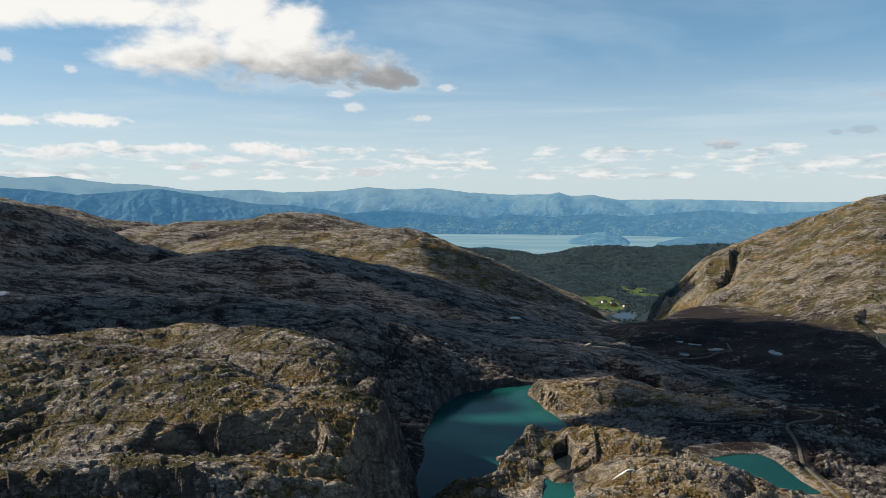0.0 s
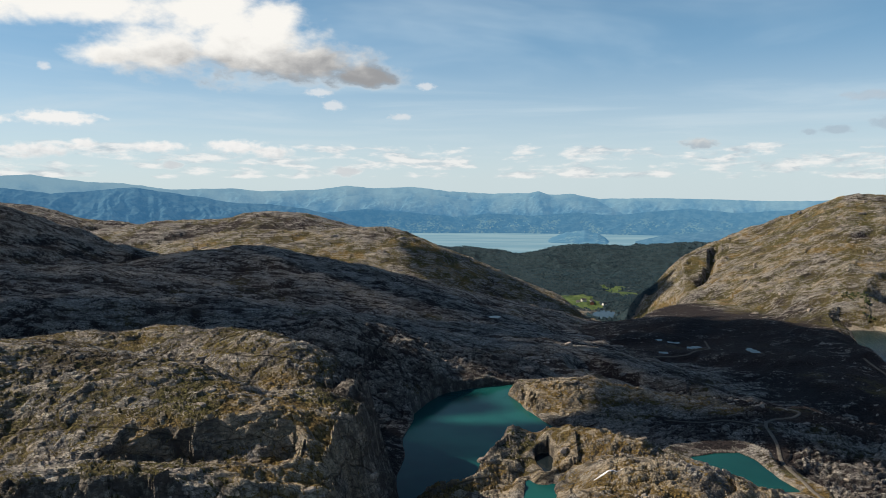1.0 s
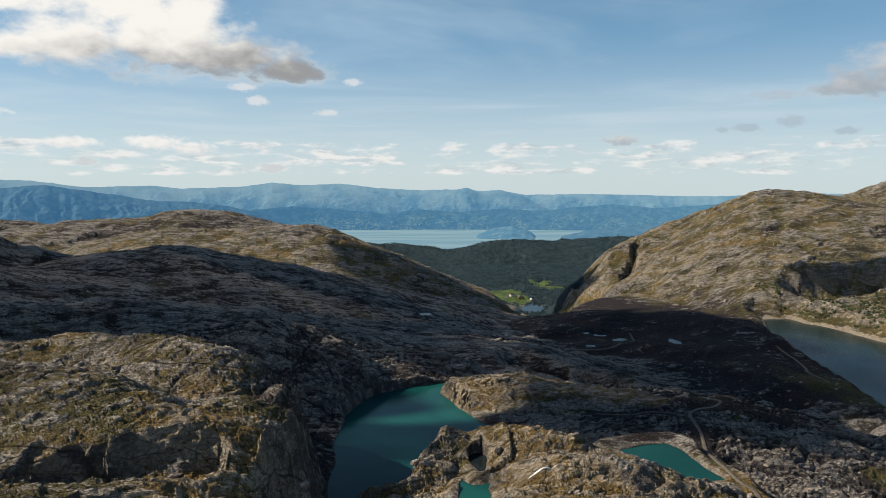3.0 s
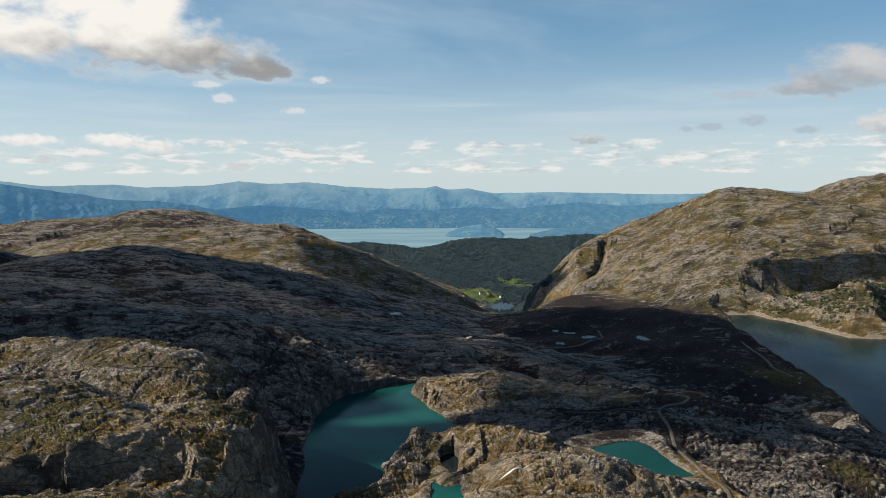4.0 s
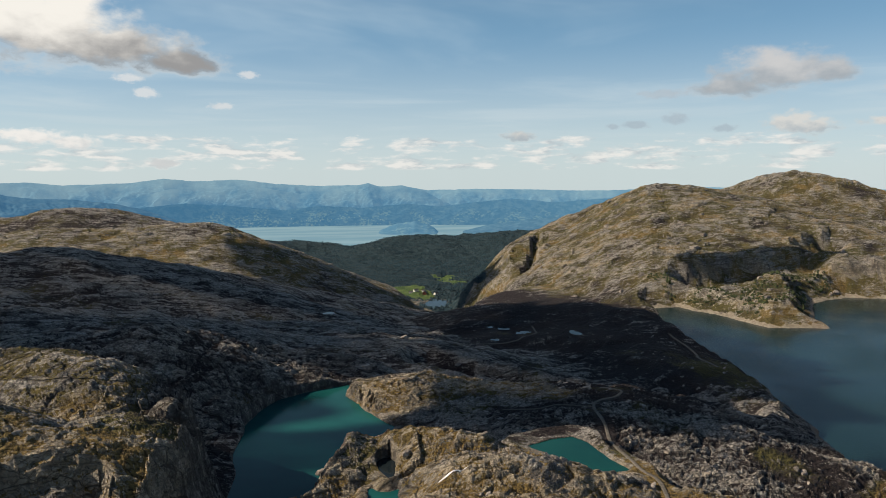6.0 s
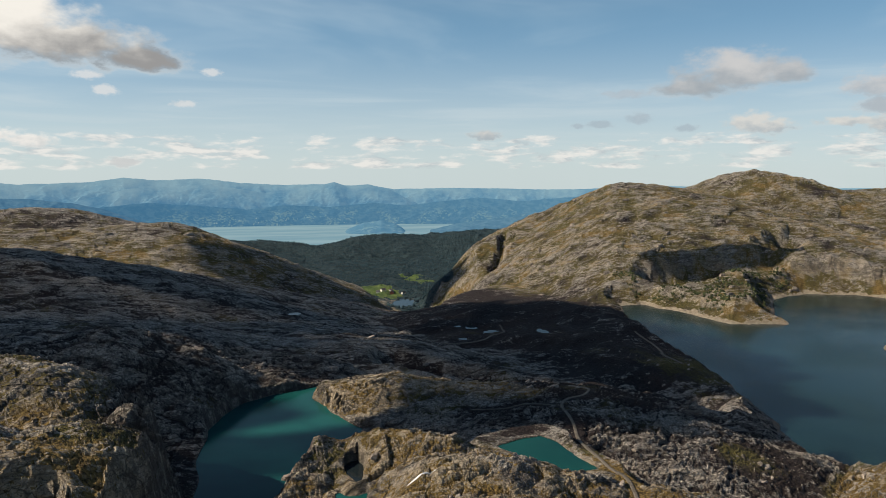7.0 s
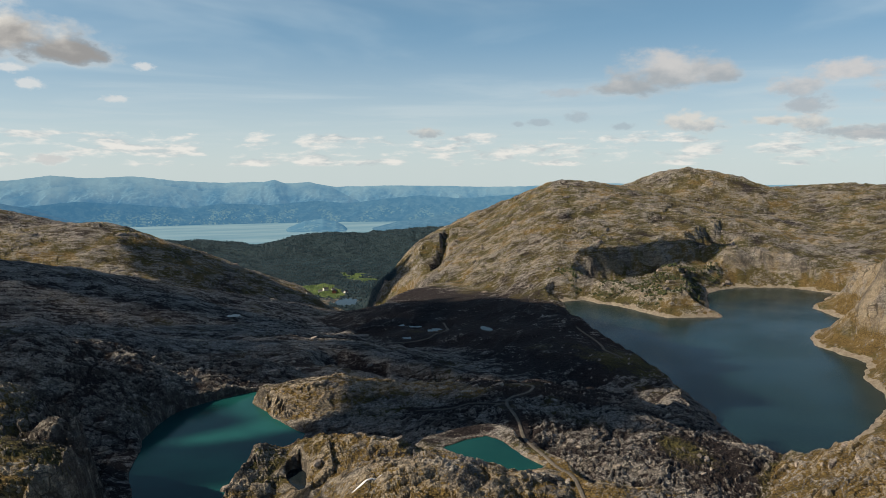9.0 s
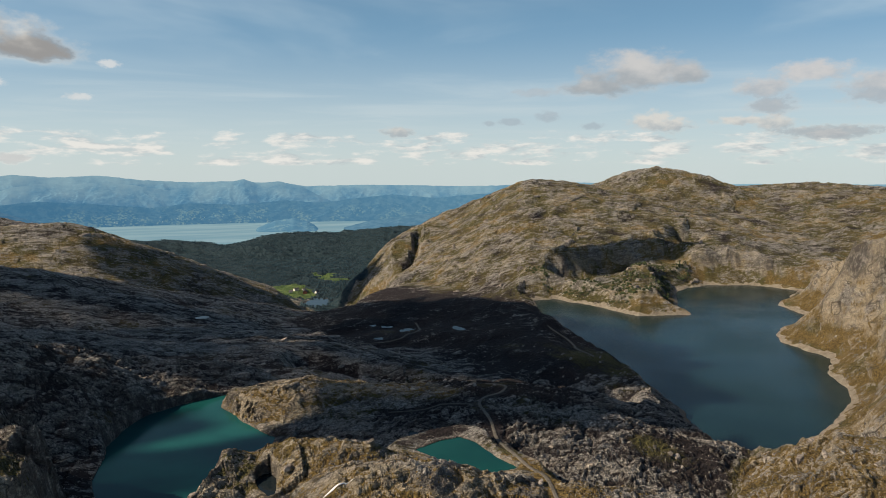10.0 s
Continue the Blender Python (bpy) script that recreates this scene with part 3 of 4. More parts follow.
# strike of the bedrock: joints and ribs run along one direction
su, sv = X * 0.86 + Y * 0.5, (-X * 0.5 + Y * 0.86) * 1.9


def ribs(wave, bend, seed):
    """Tilted ledges along the strike: a slow rise and a steep face, 0 to 1."""
    q = (sv / 1.9) / wave + bend * soft(su, sv, wave * 4.5, seed) + 0.5 * soft(X, Y, wave * 1.3, seed + 1)
    q = q - np.floor(q)
    return np.where(q < 0.8, q / 0.8, (1 - q) / 0.2)


relief = 2.0 * soft(X, Y, 240, 11) * smooth(RAD, 350, 900)
relief += 4.0 * (0.3 - np.abs(soft(su, sv, 130, 12))) * smooth(RAD, 300, 800)
relief += 3.0 * (0.4 - np.abs(soft(su, sv, 58, 13))) * smooth(RAD, 120, 350) * rough
close = 1 - 0.5 * (1 - smooth(RAD, 260, 420))
relief += 1.6 * soft(X, Y, 30, 14) * rough * close
relief += 2.6 * (ribs(30, 1.6, 62) - 0.5) * rough * seen_at(24) * close * (1 - 0.45 * smooth(RAD, 800, 1100))
relief += 1.0 * close * (blocks(su + 5 * soft(X, Y, 20, 40), sv, 24, 15) - 0.5) * rough * seen_at(20)
relief += 1.5 * (ribs(11, 1.4, 64) - 0.5) * rough * seen_at(10) * smooth(soft(X, Y, 45, 66), -0.5, 0.3)
relief += 0.8 * (blocks(su + 2 * soft(X, Y, 8, 41), sv + 2 * soft(X, Y, 8, 42), 9, 19) - 0.5) * rough * seen_at(9)
relief += 0.85 * (ribs(4.2, 1.2, 68) - 0.5) * rough * seen_at(4.2)
relief += 0.5 * (blocks(su, sv + 1 * soft(X, Y, 4, 43), 3.6, 23) - 0.5) * rough * seen_at(3.6)
relief += 0.25 * soft(X, Y, 5.0, 17) * seen_at(5.0)
relief += 0.14 * soft(X, Y, 2.2, 18) * seen_at(2.2)
relief += 0.22 * (blocks(su, sv, 1.8, 107) - 0.5) * seen_at(2.0)
relief += 0.5 * (ribs(1.9, 1.1, 74) - 0.5) * seen_at(2.2) * (1 - 0.5 * mound)
relief += knolls * 1.5 * (blocks(su * 0.9 + 4 * soft(X, Y, 11, 46), sv * 0.6, 13, 47) - 0.5)
relief += knolls * 0.9 * (ribs(12, 1.3, 76) - 0.5)
relief += knolls * 0.45 * (blocks(su * 0.9 + 2 * soft(X, Y, 5, 48), sv * 0.7, 5.5, 49) - 0.5)
far_rock = smooth(RAD, 800, 1200) * (1 - woods)
relief += far_rock * 3.0 * (blocks(su + 20 * soft(X, Y, 70, 44), sv, 95, 26) - 0.5)
relief += far_rock * 2.2 * (ribs(75, 1.8, 70) - 0.5)
relief += far_rock * 2.0 * (blocks(su + 9 * soft(X, Y, 40, 45), sv, 38, 29) - 0.5)
relief += far_rock * 1.3 * (ribs(30, 1.5, 72) - 0.5)
relief += woods * (26.0 * (0.3 - np.abs(soft(X + 0.4 * Y, Y * 0.45, 190, 20))) + 7.0 * (0.3 - np.abs(soft(X, Y * 0.6, 70, 21))) + 3.0 * soft(X, Y, 24, 22))
relief = relief * smooth(RAD, 50, 110)
# crags: steep faces of the broad forms break into blocks and ledges
fall = np.hypot(np.gradient(H, axis=0) / np.gradient(RAD, axis=0), np.gradient(H, axis=1) / (RAD * np.gradient(azimuths)[None, :]))
steep = smooth(fall, 0.65, 1.4) * (1 - smooth(RAD, 420, 600)) * (RAD > 110) * (1 - 0.65 * knolls)
crags = steep * (3.6 * (blocks(X + 3 * soft(X, Y, 10, 101), Y, 11, 102) - 0.5) + 2.0 * (blocks(su, sv, 5, 103) - 0.5) + 1.0 * (ribs(4, 1.5, 104) - 0.5))
H = H + relief * (0.15 + 0.85 * calm) + crags * smooth(water_gap, 0, 3)
for key, (level, ring) in TARNS.items():
    g = gaps[key]
    small_one = key in ("round_pond", "dark_pool")
    bank = level + 0.25 + (0.25 if small_one else 0.3) * np.minimum(g, 2 if small_one else 8) - np.maximum(g - (2 if small_one else 8), 0) * (0.02 if key == "reservoir" else 0.9)
    H = np.where((g > 0) & (g < 250), np.maximum(H, bank), H)
    if key == "lake":
        H = np.where(g > 0, np.minimum(H, level + 0.5 + g * (2.4 - 1.7 * knolls) + np.maximum(g - 5, 0) ** 2 * 0.15 + 1.2 * soft(X, Y, 7, 33) + 1.3 * crags * smooth(g, 0, 5) + smooth(g, 0, 3) * (3.0 * blocks(su, sv, 6, 105) + 1.5 * blocks(su, sv, 3, 106) - 1.5)), H)
    if key in ("reservoir", "pond", "valley_tarn", "round_pond"):
        H = np.where(g > 0, np.minimum(H, level + 0.6 + g * 0.55 + np.maximum(g - 14, 0) ** 2 * 0.02 + 1.5 * soft(X, Y, 12, 33) + 0.8 * relief * smooth(g, 3, 25)), H)
    H = np.where(g <= 0, np.minimum(H, level - 0.4 + np.maximum(g, -20) * 0.35), H)
H = np.where(RAD > 3850, np.minimum(H, FJORD_Z - 10), H)
H = np.where(RAD < 60, np.minimum(H, 120), H)

# small pools: place, half widths
POOLS = [(270, 728, 7, 6), (255, 733, 4, 4), (282, 698, 9, 8), (305, 622, 5, 9), (228, 640, 4, 4), (79, 763, 6, 7), (-176, 700, 3.5, 6), (-113, 214, 2.4, 2.0), (120, 301, 3, 4)]
POOL_LEVELS = []
for px, py, rx, ry in POOLS:
    d = np.hypot((X - px) / rx, (Y - py) / ry) + 0.25 * soft(X, Y, 5, 93)
    level = float(np.percentile(H[d < 1.4], 40))
    POOL_LEVELS.append(level)
    H = np.where(d < 1.0, level - 0.8, np.where(d < 2.2, level + 0.15 + (H - level) * smooth(d, 1.0, 2.2), H))


# tracks: line, half width
TRACKS = {
    "track": ([(128, 196), (133, 208), (138, 219), (141, 229), (140, 239), (141, 250), (143, 260), (149, 277), (156, 294), (162, 315), (168, 327), (177, 336), (191, 345), (201, 358), (196, 372)], 0.75),
    "side_track": ([(165, 322), (150, 331), (136, 330), (120, 334)], 0.45),
    "footpath": ([(120, 640), (133, 632), (166, 620), (205, 623), (239, 625), (255, 637), (291, 687), (300, 712), (303, 726)], 1.0),
    "valley_path": ([(137, 639), (148, 661), (161, 681), (158, 700)], 1.2),
    "shore_path": ([(402, 610), (395, 569), (383, 540), (371, 519), (368, 490)], 1.1),
}


def curve_through(line, step=2.0):
    pts = [Vector((*p, 0.0)) for p in line]
    out = []
    for k in range(len(pts) - 1):
        p0, p1, p2, p3 = pts[max(k - 1, 0)], pts[k], pts[k + 1], pts[min(k + 2, len(pts) - 1)]
        n = max(2, int((p2 - p1).length / step))
        for q in range(n):
            t = q / n
            out.append(0.5 * ((2 * p1) + (p2 - p0) * t + (2 * p0 - 5 * p1 + 4 * p2 - p3) * t * t + (3 * p1 - p0 - 3 * p2 + p3) * t ** 3))
    out.append(pts[-1])
    return out


def raw_height(px, py):
    a = math.atan2(px - CENTRE[0], py - CENTRE[1])
    a += 2 * math.pi if a < azimuths[0] else 0
    i = int(np.clip(np.searchsorted(radii, math.hypot(px - CENTRE[0], py - CENTRE[1])), 0, NR - 1))
    return float(H[i, int(np.clip(np.searchsorted(azimuths, a), 0, NA - 1))])


TRACK_LINES = {}
beside_track = np.zeros(X.shape, np.float32)
for key, (line, half) in TRACKS.items():
    pts = curve_through(line)
    hs = np.array([raw_height(p.x, p.y) for p in pts])
    hs = np.convolve(np.pad(hs, 6, mode="edge"), np.ones(13) / 13, mode="valid")
    TRACK_LINES[key] = [(p.x, p.y, z) for p, z in zip(pts, hs)]
    box = (X > min(p.x for p in pts) - 12) & (X < max(p.x for p in pts) + 12) & (Y > min(p.y for p in pts) - 12) & (Y < max(p.y for p in pts) + 12)
    bx, by, bh = X[box], Y[box], H[box]
    best, level = np.full(bx.shape, 1e9), np.zeros(bx.shape)
    for p, z in zip(pts, hs):
        d = (bx - p.x) ** 2 + (by - p.y) ** 2
        level = np.where(d < best, z, level)
        best = np.minimum(best, d)
    f = 1 - smooth(np.sqrt(best), half * 1.8, half * 1.8 + 5)
    H[box] = bh + (level - 0.25 - bh) * f
    beside_track[box] = np.maximum(beside_track[box], f)

# what covers it
def blurred(field, k):
    """A field with soft borders, over 2 k + 1 neighbours each way."""
    for axis in (0, 1):
        pad = [(k + 1, k) if a == axis else (0, 0) for a in (0, 1)]
        c = np.cumsum(np.pad(field, pad, mode="edge"), axis=axis)
        n = field.shape[axis]
        hi, lo = np.take(c, np.arange(2 * k + 1, 2 * k + 1 + n), axis=axis), np.take(c, np.arange(0, n), axis=axis)
        field = (hi - lo) / (2 * k + 1)
    return field


veg = 0.52 + 0.16 * soft(X, Y, 60, 51) + 0.14 * soft(X, Y, 22, 52) - 0.22 * np.clip(relief / 6.0, -1, 1)
veg += 0.3 * beside_track
bulge = np.clip((H - blurred(H, 3)) / (cell * 0.9), -1, 1)
veg -= 0.24 * bulge
# more dark heath on the mound, partly to paint its cloud shade
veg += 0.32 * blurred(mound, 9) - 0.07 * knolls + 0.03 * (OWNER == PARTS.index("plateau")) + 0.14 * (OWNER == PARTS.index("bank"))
veg += 0.10 * (X > 560) * (Y < 640) - 0.07 * (OWNER == 0)
# extra dark cover on the lake cliff paints in its shade
veg += 0.18 * (X > -36) * (X < 5) * (Y > 225) * (Y < 420)
veg += 0.03 * np.isin(OWNER, [PARTS.index("mountain"), PARTS.index("summit")])
pale = (1 - smooth(H + 2.2 * soft(X, Y, 25, 34) + 1.2 * soft(X, Y, 7, 35), 2.2, 4.6)) * (gaps["reservoir"] < 60) * (gaps["reservoir"] > -30) * 1.0
pale = np.maximum(pale, 0.42 * (1 - smooth(gaps["pond"] + 2 * soft(X, Y, 9, 36), 0.5, 2.5)))
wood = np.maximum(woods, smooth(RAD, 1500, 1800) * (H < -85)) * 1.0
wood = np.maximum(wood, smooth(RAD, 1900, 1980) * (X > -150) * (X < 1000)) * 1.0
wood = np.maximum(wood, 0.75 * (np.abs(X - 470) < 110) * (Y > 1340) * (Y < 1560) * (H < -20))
meadow = (1 - smooth(((X - 418) / 62.0) ** 2 + ((Y - 1790) / 130.0) ** 2 + 0.8 * soft(X, Y, 55, 56), 0.75, 1.0)) * 1.0
meadow = np.maximum(meadow, 0.9 * (1 - smooth(((X - 565) / 45.0) ** 2 + ((Y - 1980) / 90.0) ** 2 + 1.6 * soft(X, Y, 38, 57), 0.35, 0.9)))
crown = woods * smooth(H - blurred(H, 25), 3, 14) * (soft(X, Y, 90, 58) > -0.1)
wood = blurred(wood * (1 - 0.15 * crown), 4) * (1 - meadow)
wants = np.array([0.22, 0.60, 0.66, 0.40, 0.66, 0.64, 0.90, 0.05, 0.95, 0.3])[OWNER]      # how much yellow grass grows on each landform; least where shade darkens the colour
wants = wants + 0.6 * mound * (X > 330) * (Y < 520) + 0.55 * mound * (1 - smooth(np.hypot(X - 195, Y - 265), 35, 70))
# little yellow on the lake cliff, so its painted shade stays dark
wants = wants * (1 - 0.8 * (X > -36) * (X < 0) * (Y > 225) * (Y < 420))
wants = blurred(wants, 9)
warm = np.clip(wants + 0.35 * soft(X, Y, 80, 61) + 0.25 * soft(X, Y, 25, 62), 0, 1)


def height_at(px, py):
    """The sheet's height at a place."""
    a = math.atan2(px - CENTRE[0], py - CENTRE[1])
    if a < azimuths[0]:
        a += 2 * math.pi
    r = math.hypot(px - CENTRE[0], py - CENTRE[1])
    i, j = int(np.clip(np.searchsorted(radii, r) - 1, 0, NR - 2)), int(np.clip(np.searchsorted(azimuths, a) - 1, 0, NA - 2))
    u, v = (r - radii[i]) / (radii[i + 1] - radii[i]), (a - azimuths[j]) / (azimuths[j + 1] - azimuths[j])
    return float((H[i, j] * (1 - u) + H[i + 1, j] * u) * (1 - v) + (H[i, j + 1] * (1 - u) + H[i + 1, j + 1] * u) * v)


def mesh_from(name, co, faces, mats, smooth_shade=True):
    me = bpy.data.meshes.new(name)
    co, faces = np.asarray(co, np.float32), np.asarray(faces, np.int32)
    k = faces.shape[1]
    me.vertices.add(len(co)), me.loops.add(faces.size), me.polygons.add(len(faces))
    me.vertices.foreach_set("co", co.ravel())
    me.loops.foreach_set("vertex_index", faces.ravel())
    me.polygons.foreach_set("loop_start", np.arange(0, faces.size, k, dtype=np.int32))
    me.polygons.foreach_set("use_smooth", np.full(len(faces), smooth_shade))
    me.update(calc_edges=True)
    for m in mats:
        me.materials.append(m)
    return me


LAND_TAGS = {
    "ground": ("ground", "grey bedrock and dark heath of a glaciated upland", "ground", "structure"),
    "plateau": ("rock_plateau", "broad grey rock plateau with olive moss and broken slabs", "rocky hill", ""),
    "hill": ("hill", "rounded gneiss hill with yellow grass below its top", "hill", ""),
    "far_hill": ("hill", "low grey rocky hills beyond the rounded hill", "hill", ""),
    "mountain": ("mountain", "brown-grey rocky mountain rising from the reservoir shore", "mountain", ""),
    "summit": ("mountain", "domed rocky summit with long slopes behind the reservoir", "mountain", ""),
    "bank": ("hillside", "grassy brown hillside above the pale reservoir shore", "hillside", ""),
    "mound": ("heath_mound", "low heath-covered rock mound, darkened for shade, crossed by a footpath", "hill", ""),
    "knoll": ("rock_knoll", "sunlit ochre and grey rock knoll between small ponds", "rocky hill", ""),
    "woods": ("wooded_hill", "dark green wooded hills, tinted with blue haze, above the fjord valley", "hill", ""),
}


def build_land():
    co = np.stack([X, Y, H], -1).reshape(-1, 3)
    i, j = np.meshgrid(np.arange(NR - 1), np.arange(NA), indexing="ij")
    j2 = (j + 1) % NA
    faces = np.stack([i * NA + j, i * NA + j2, (i + 1) * NA + j2, (i + 1) * NA + j], -1).reshape(-1, 4)[:, ::-1]
    own = OWNER.ravel()[faces[:, 0]]
    fields = dict(veg=veg, pale=pale, wood=wood, meadow=meadow, warm=warm)
    for k, part_name in enumerate(PARTS):
        sel = faces[own == k]
        if not len(sel):
            continue
        used, back = np.unique(sel, return_inverse=True)
        name, label, category, kind = LAND_TAGS[part_name]
        me = mesh_from(name, co[used], back.reshape(-1, 4), [GROUND], False)
        for key, field in fields.items():
            at = me.attributes.new(key, "FLOAT", "POINT")
            at.data.foreach_set("value", field.ravel()[used].astype(np.float32))
        tagged(new(name, me), label, category, kind=kind)


build_land()


# ---- water ----
def water(name, ring, level, mat, label, category, grow=6.0):
    """A sheet of water that reaches a little under its banks."""
    cx, cy = sum(p[0] for p in ring) / len(ring), sum(p[1] for p in ring) / len(ring)
    n = len(ring)
    out = []
    for k in range(n):
        (ax, ay), (bx, by) = ring[k - 1], ring[(k + 1) % n]
        tx, ty = bx - ax, by - ay
        ln = math.hypot(tx, ty) or 1
        nx, ny = ty / ln, -tx / ln
        area = sum(ring[q - 1][0] * ring[q][1] - ring[q][0] * ring[q - 1][1] for q in range(n))
        s = 1 if area > 0 else -1
        out.append((ring[k][0] + s * nx * grow, ring[k][1] + s * ny * grow, level))
    bm = bmesh.new()
    vs = [bm.verts.new(p) for p in out]
    f = bm.faces.new(vs)
    bmesh.ops.triangulate(bm, faces=[f])
    bmesh.ops.recalc_face_normals(bm, faces=bm.faces)
    if bm.faces[:][0].normal.z < 0:
        bmesh.ops.reverse_faces(bm, faces=bm.faces)
    me = bpy.data.meshes.new(name)
    bm.to_mesh(me), bm.free()
    me.materials.append(mat)
    return tagged(new(name, me), label, category, kind="structure")


water("lake_water", TARNS["lake"][1], 66.0, TURQUOISE, "turquoise mountain lake in a dark rock basin", "lake")
water("pond_water", TARNS["pond"][1], 74.0, TEAL, "small teal pond beside the gravel track", "pond", 4)
water("round_pond_water", TARNS["round_pond"][1], 80.0, TURQUOISE, "round turquoise pool in the sunlit knoll", "pond", 2)
water("pool_water", TARNS["dark_pool"][1], 82.5, POOL, "dark still pool between rocks", "pond", 2)
water("reservoir_water", TARNS["reservoir"][1], 0.0, SLATE, "large slate-blue reservoir with a pale dry shore", "lake", 8)
water("tarn_water", TARNS["valley_tarn"][1], -120.0, POOL, "small bright tarn on the valley floor", "pond", 5)
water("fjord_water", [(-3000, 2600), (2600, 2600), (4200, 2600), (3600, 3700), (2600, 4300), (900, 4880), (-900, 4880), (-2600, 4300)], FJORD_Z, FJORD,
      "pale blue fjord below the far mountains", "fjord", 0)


# ---- the far ranges ----
def far_range(name, skyline, r0, r1, mat, seed, label, spurs=1.0, foot=FJORD_Z - 5):
    """A range on the horizon with spurs and gullies: skyline is (azimuth in degrees, height) from left to right."""
    lo, hi = skyline[0][0], skyline[-1][0]
    az = np.radians(np.linspace(lo, hi, int(70 + 12 * (hi - lo))))
    rows = 64
    u = np.linspace(0, 1, rows)[:, None]
    crest = np.interp(np.degrees(az), [p[0] for p in skyline], [p[1] for p in skyline])[None, :]
    s = az[None, :] * r1
    crest = crest + 3.0 * soft(s, 0 * s, 90, seed) + 2.0 * soft(s, 0 * s, 34, seed + 1)
    r = r0 + (r1 - r0) * u + 0 * crest
    bent = s + 70 * soft(s, u * 420, 240, seed + 2) + 25 * soft(s, u * 420, 80, seed + 6)
    ridged = 1 - 2 * np.abs(soft(bent, u * 130, 210, seed + 3)) + 0.45 * (1 - 2 * np.abs(soft(bent, u * 160, 84, seed + 4))) + 0.2 * (1 - 2 * np.abs(soft(bent, u * 220, 36, seed + 5)))
    body = np.sin(u ** 0.8 * 3.1416)
    tall = np.clip((crest - foot) / 300.0, 0.12, 1.0)
    z = foot + (crest - foot) * (0.25 * u + 0.75 * u ** 0.7) + spurs * tall * body * (34 * (ridged - 0.75) + 7 * soft(s, u * 900, 26, seed + 7))
    z = np.minimum(z, crest + 0 * u)
    co = np.stack([r * np.sin(az), r * np.cos(az), z], -1).reshape(-1, 3)
    n = len(az)
    i, j = np.meshgrid(np.arange(rows - 1), np.arange(n - 1), indexing="ij")
    faces = np.stack([i * n + j, i * n + j + 1, (i + 1) * n + j + 1, (i + 1) * n + j], -1).reshape(-1, 4)[:, ::-1]
    tagged(new(name, mesh_from(name, co, faces, [mat])), label, "mountain range", kind="structure")


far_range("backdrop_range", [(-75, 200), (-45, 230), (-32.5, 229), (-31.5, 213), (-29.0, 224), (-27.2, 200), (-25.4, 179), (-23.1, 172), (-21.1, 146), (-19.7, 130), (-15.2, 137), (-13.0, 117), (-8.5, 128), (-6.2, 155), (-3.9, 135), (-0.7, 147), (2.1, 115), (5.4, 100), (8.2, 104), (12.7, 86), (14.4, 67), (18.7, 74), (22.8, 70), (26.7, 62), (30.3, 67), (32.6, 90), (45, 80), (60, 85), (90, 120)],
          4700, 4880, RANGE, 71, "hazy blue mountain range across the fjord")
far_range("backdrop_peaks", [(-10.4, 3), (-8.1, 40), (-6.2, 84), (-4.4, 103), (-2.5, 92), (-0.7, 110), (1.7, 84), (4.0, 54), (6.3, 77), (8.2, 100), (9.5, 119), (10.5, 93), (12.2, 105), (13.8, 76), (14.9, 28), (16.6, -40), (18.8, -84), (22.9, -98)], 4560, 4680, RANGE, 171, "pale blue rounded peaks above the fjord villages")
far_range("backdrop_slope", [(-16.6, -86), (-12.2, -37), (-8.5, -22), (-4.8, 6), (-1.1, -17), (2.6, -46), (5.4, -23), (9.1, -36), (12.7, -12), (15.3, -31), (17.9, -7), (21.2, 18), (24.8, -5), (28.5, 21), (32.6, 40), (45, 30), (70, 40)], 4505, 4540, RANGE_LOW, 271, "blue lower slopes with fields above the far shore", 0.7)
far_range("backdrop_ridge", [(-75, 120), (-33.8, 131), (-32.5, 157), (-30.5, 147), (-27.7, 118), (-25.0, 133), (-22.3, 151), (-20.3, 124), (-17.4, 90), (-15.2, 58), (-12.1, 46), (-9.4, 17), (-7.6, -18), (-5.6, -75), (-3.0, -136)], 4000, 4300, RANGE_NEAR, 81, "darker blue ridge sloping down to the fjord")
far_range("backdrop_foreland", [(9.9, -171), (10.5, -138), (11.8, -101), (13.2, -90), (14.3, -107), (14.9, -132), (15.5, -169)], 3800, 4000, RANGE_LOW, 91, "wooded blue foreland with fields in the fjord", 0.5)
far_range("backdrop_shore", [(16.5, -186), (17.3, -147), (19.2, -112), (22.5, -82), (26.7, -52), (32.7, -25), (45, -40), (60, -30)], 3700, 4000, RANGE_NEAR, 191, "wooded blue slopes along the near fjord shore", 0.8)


# ---- unseen clouds added over the upland to shade parts of it ----
def shade_cloud(x, y, rx, ry, seed, label, vapour=CLOUD):
    """An unseen cloud, added so that its shadow falls round (x, y)."""
    up = 720.0
    away = (up - 50.0) / math.tan(radians(SUN_EL))
    cx, cy = x + away * math.sin(radians(SUN_AZ)), y + away * math.cos(radians(SUN_AZ))
    bm = bmesh.new()
    bmesh.ops.create_icosphere(bm, subdivisions=5, radius=1.0)
    for v in bm.verts:
        p = v.co.copy()
        lump = 1.0 + 0.40 * noise.noise(p * 1.7 + Vector((seed, 0, 0))) + 0.22 * noise.noise(p * 4.3 + Vector((0, seed, 0))) + 0.10 * noise.noise(p * 9.0)
        flat = 0.35 if p.z < 0 else 1.0
        v.co = Vector((cx + p.x * rx * lump, cy + p.y * ry * lump, up + p.z * flat * 70 * lump))
    me = bpy.data.meshes.new("unseen_shade_cloud")
    bm.to_mesh(me), bm.free()
    me.polygons.foreach_set("use_smooth", [True] * len(me.polygons))
    me.materials.append(vapour)
    tagged(new("unseen_shade_cloud", me), label, "cloud", group="clouds over the upland")


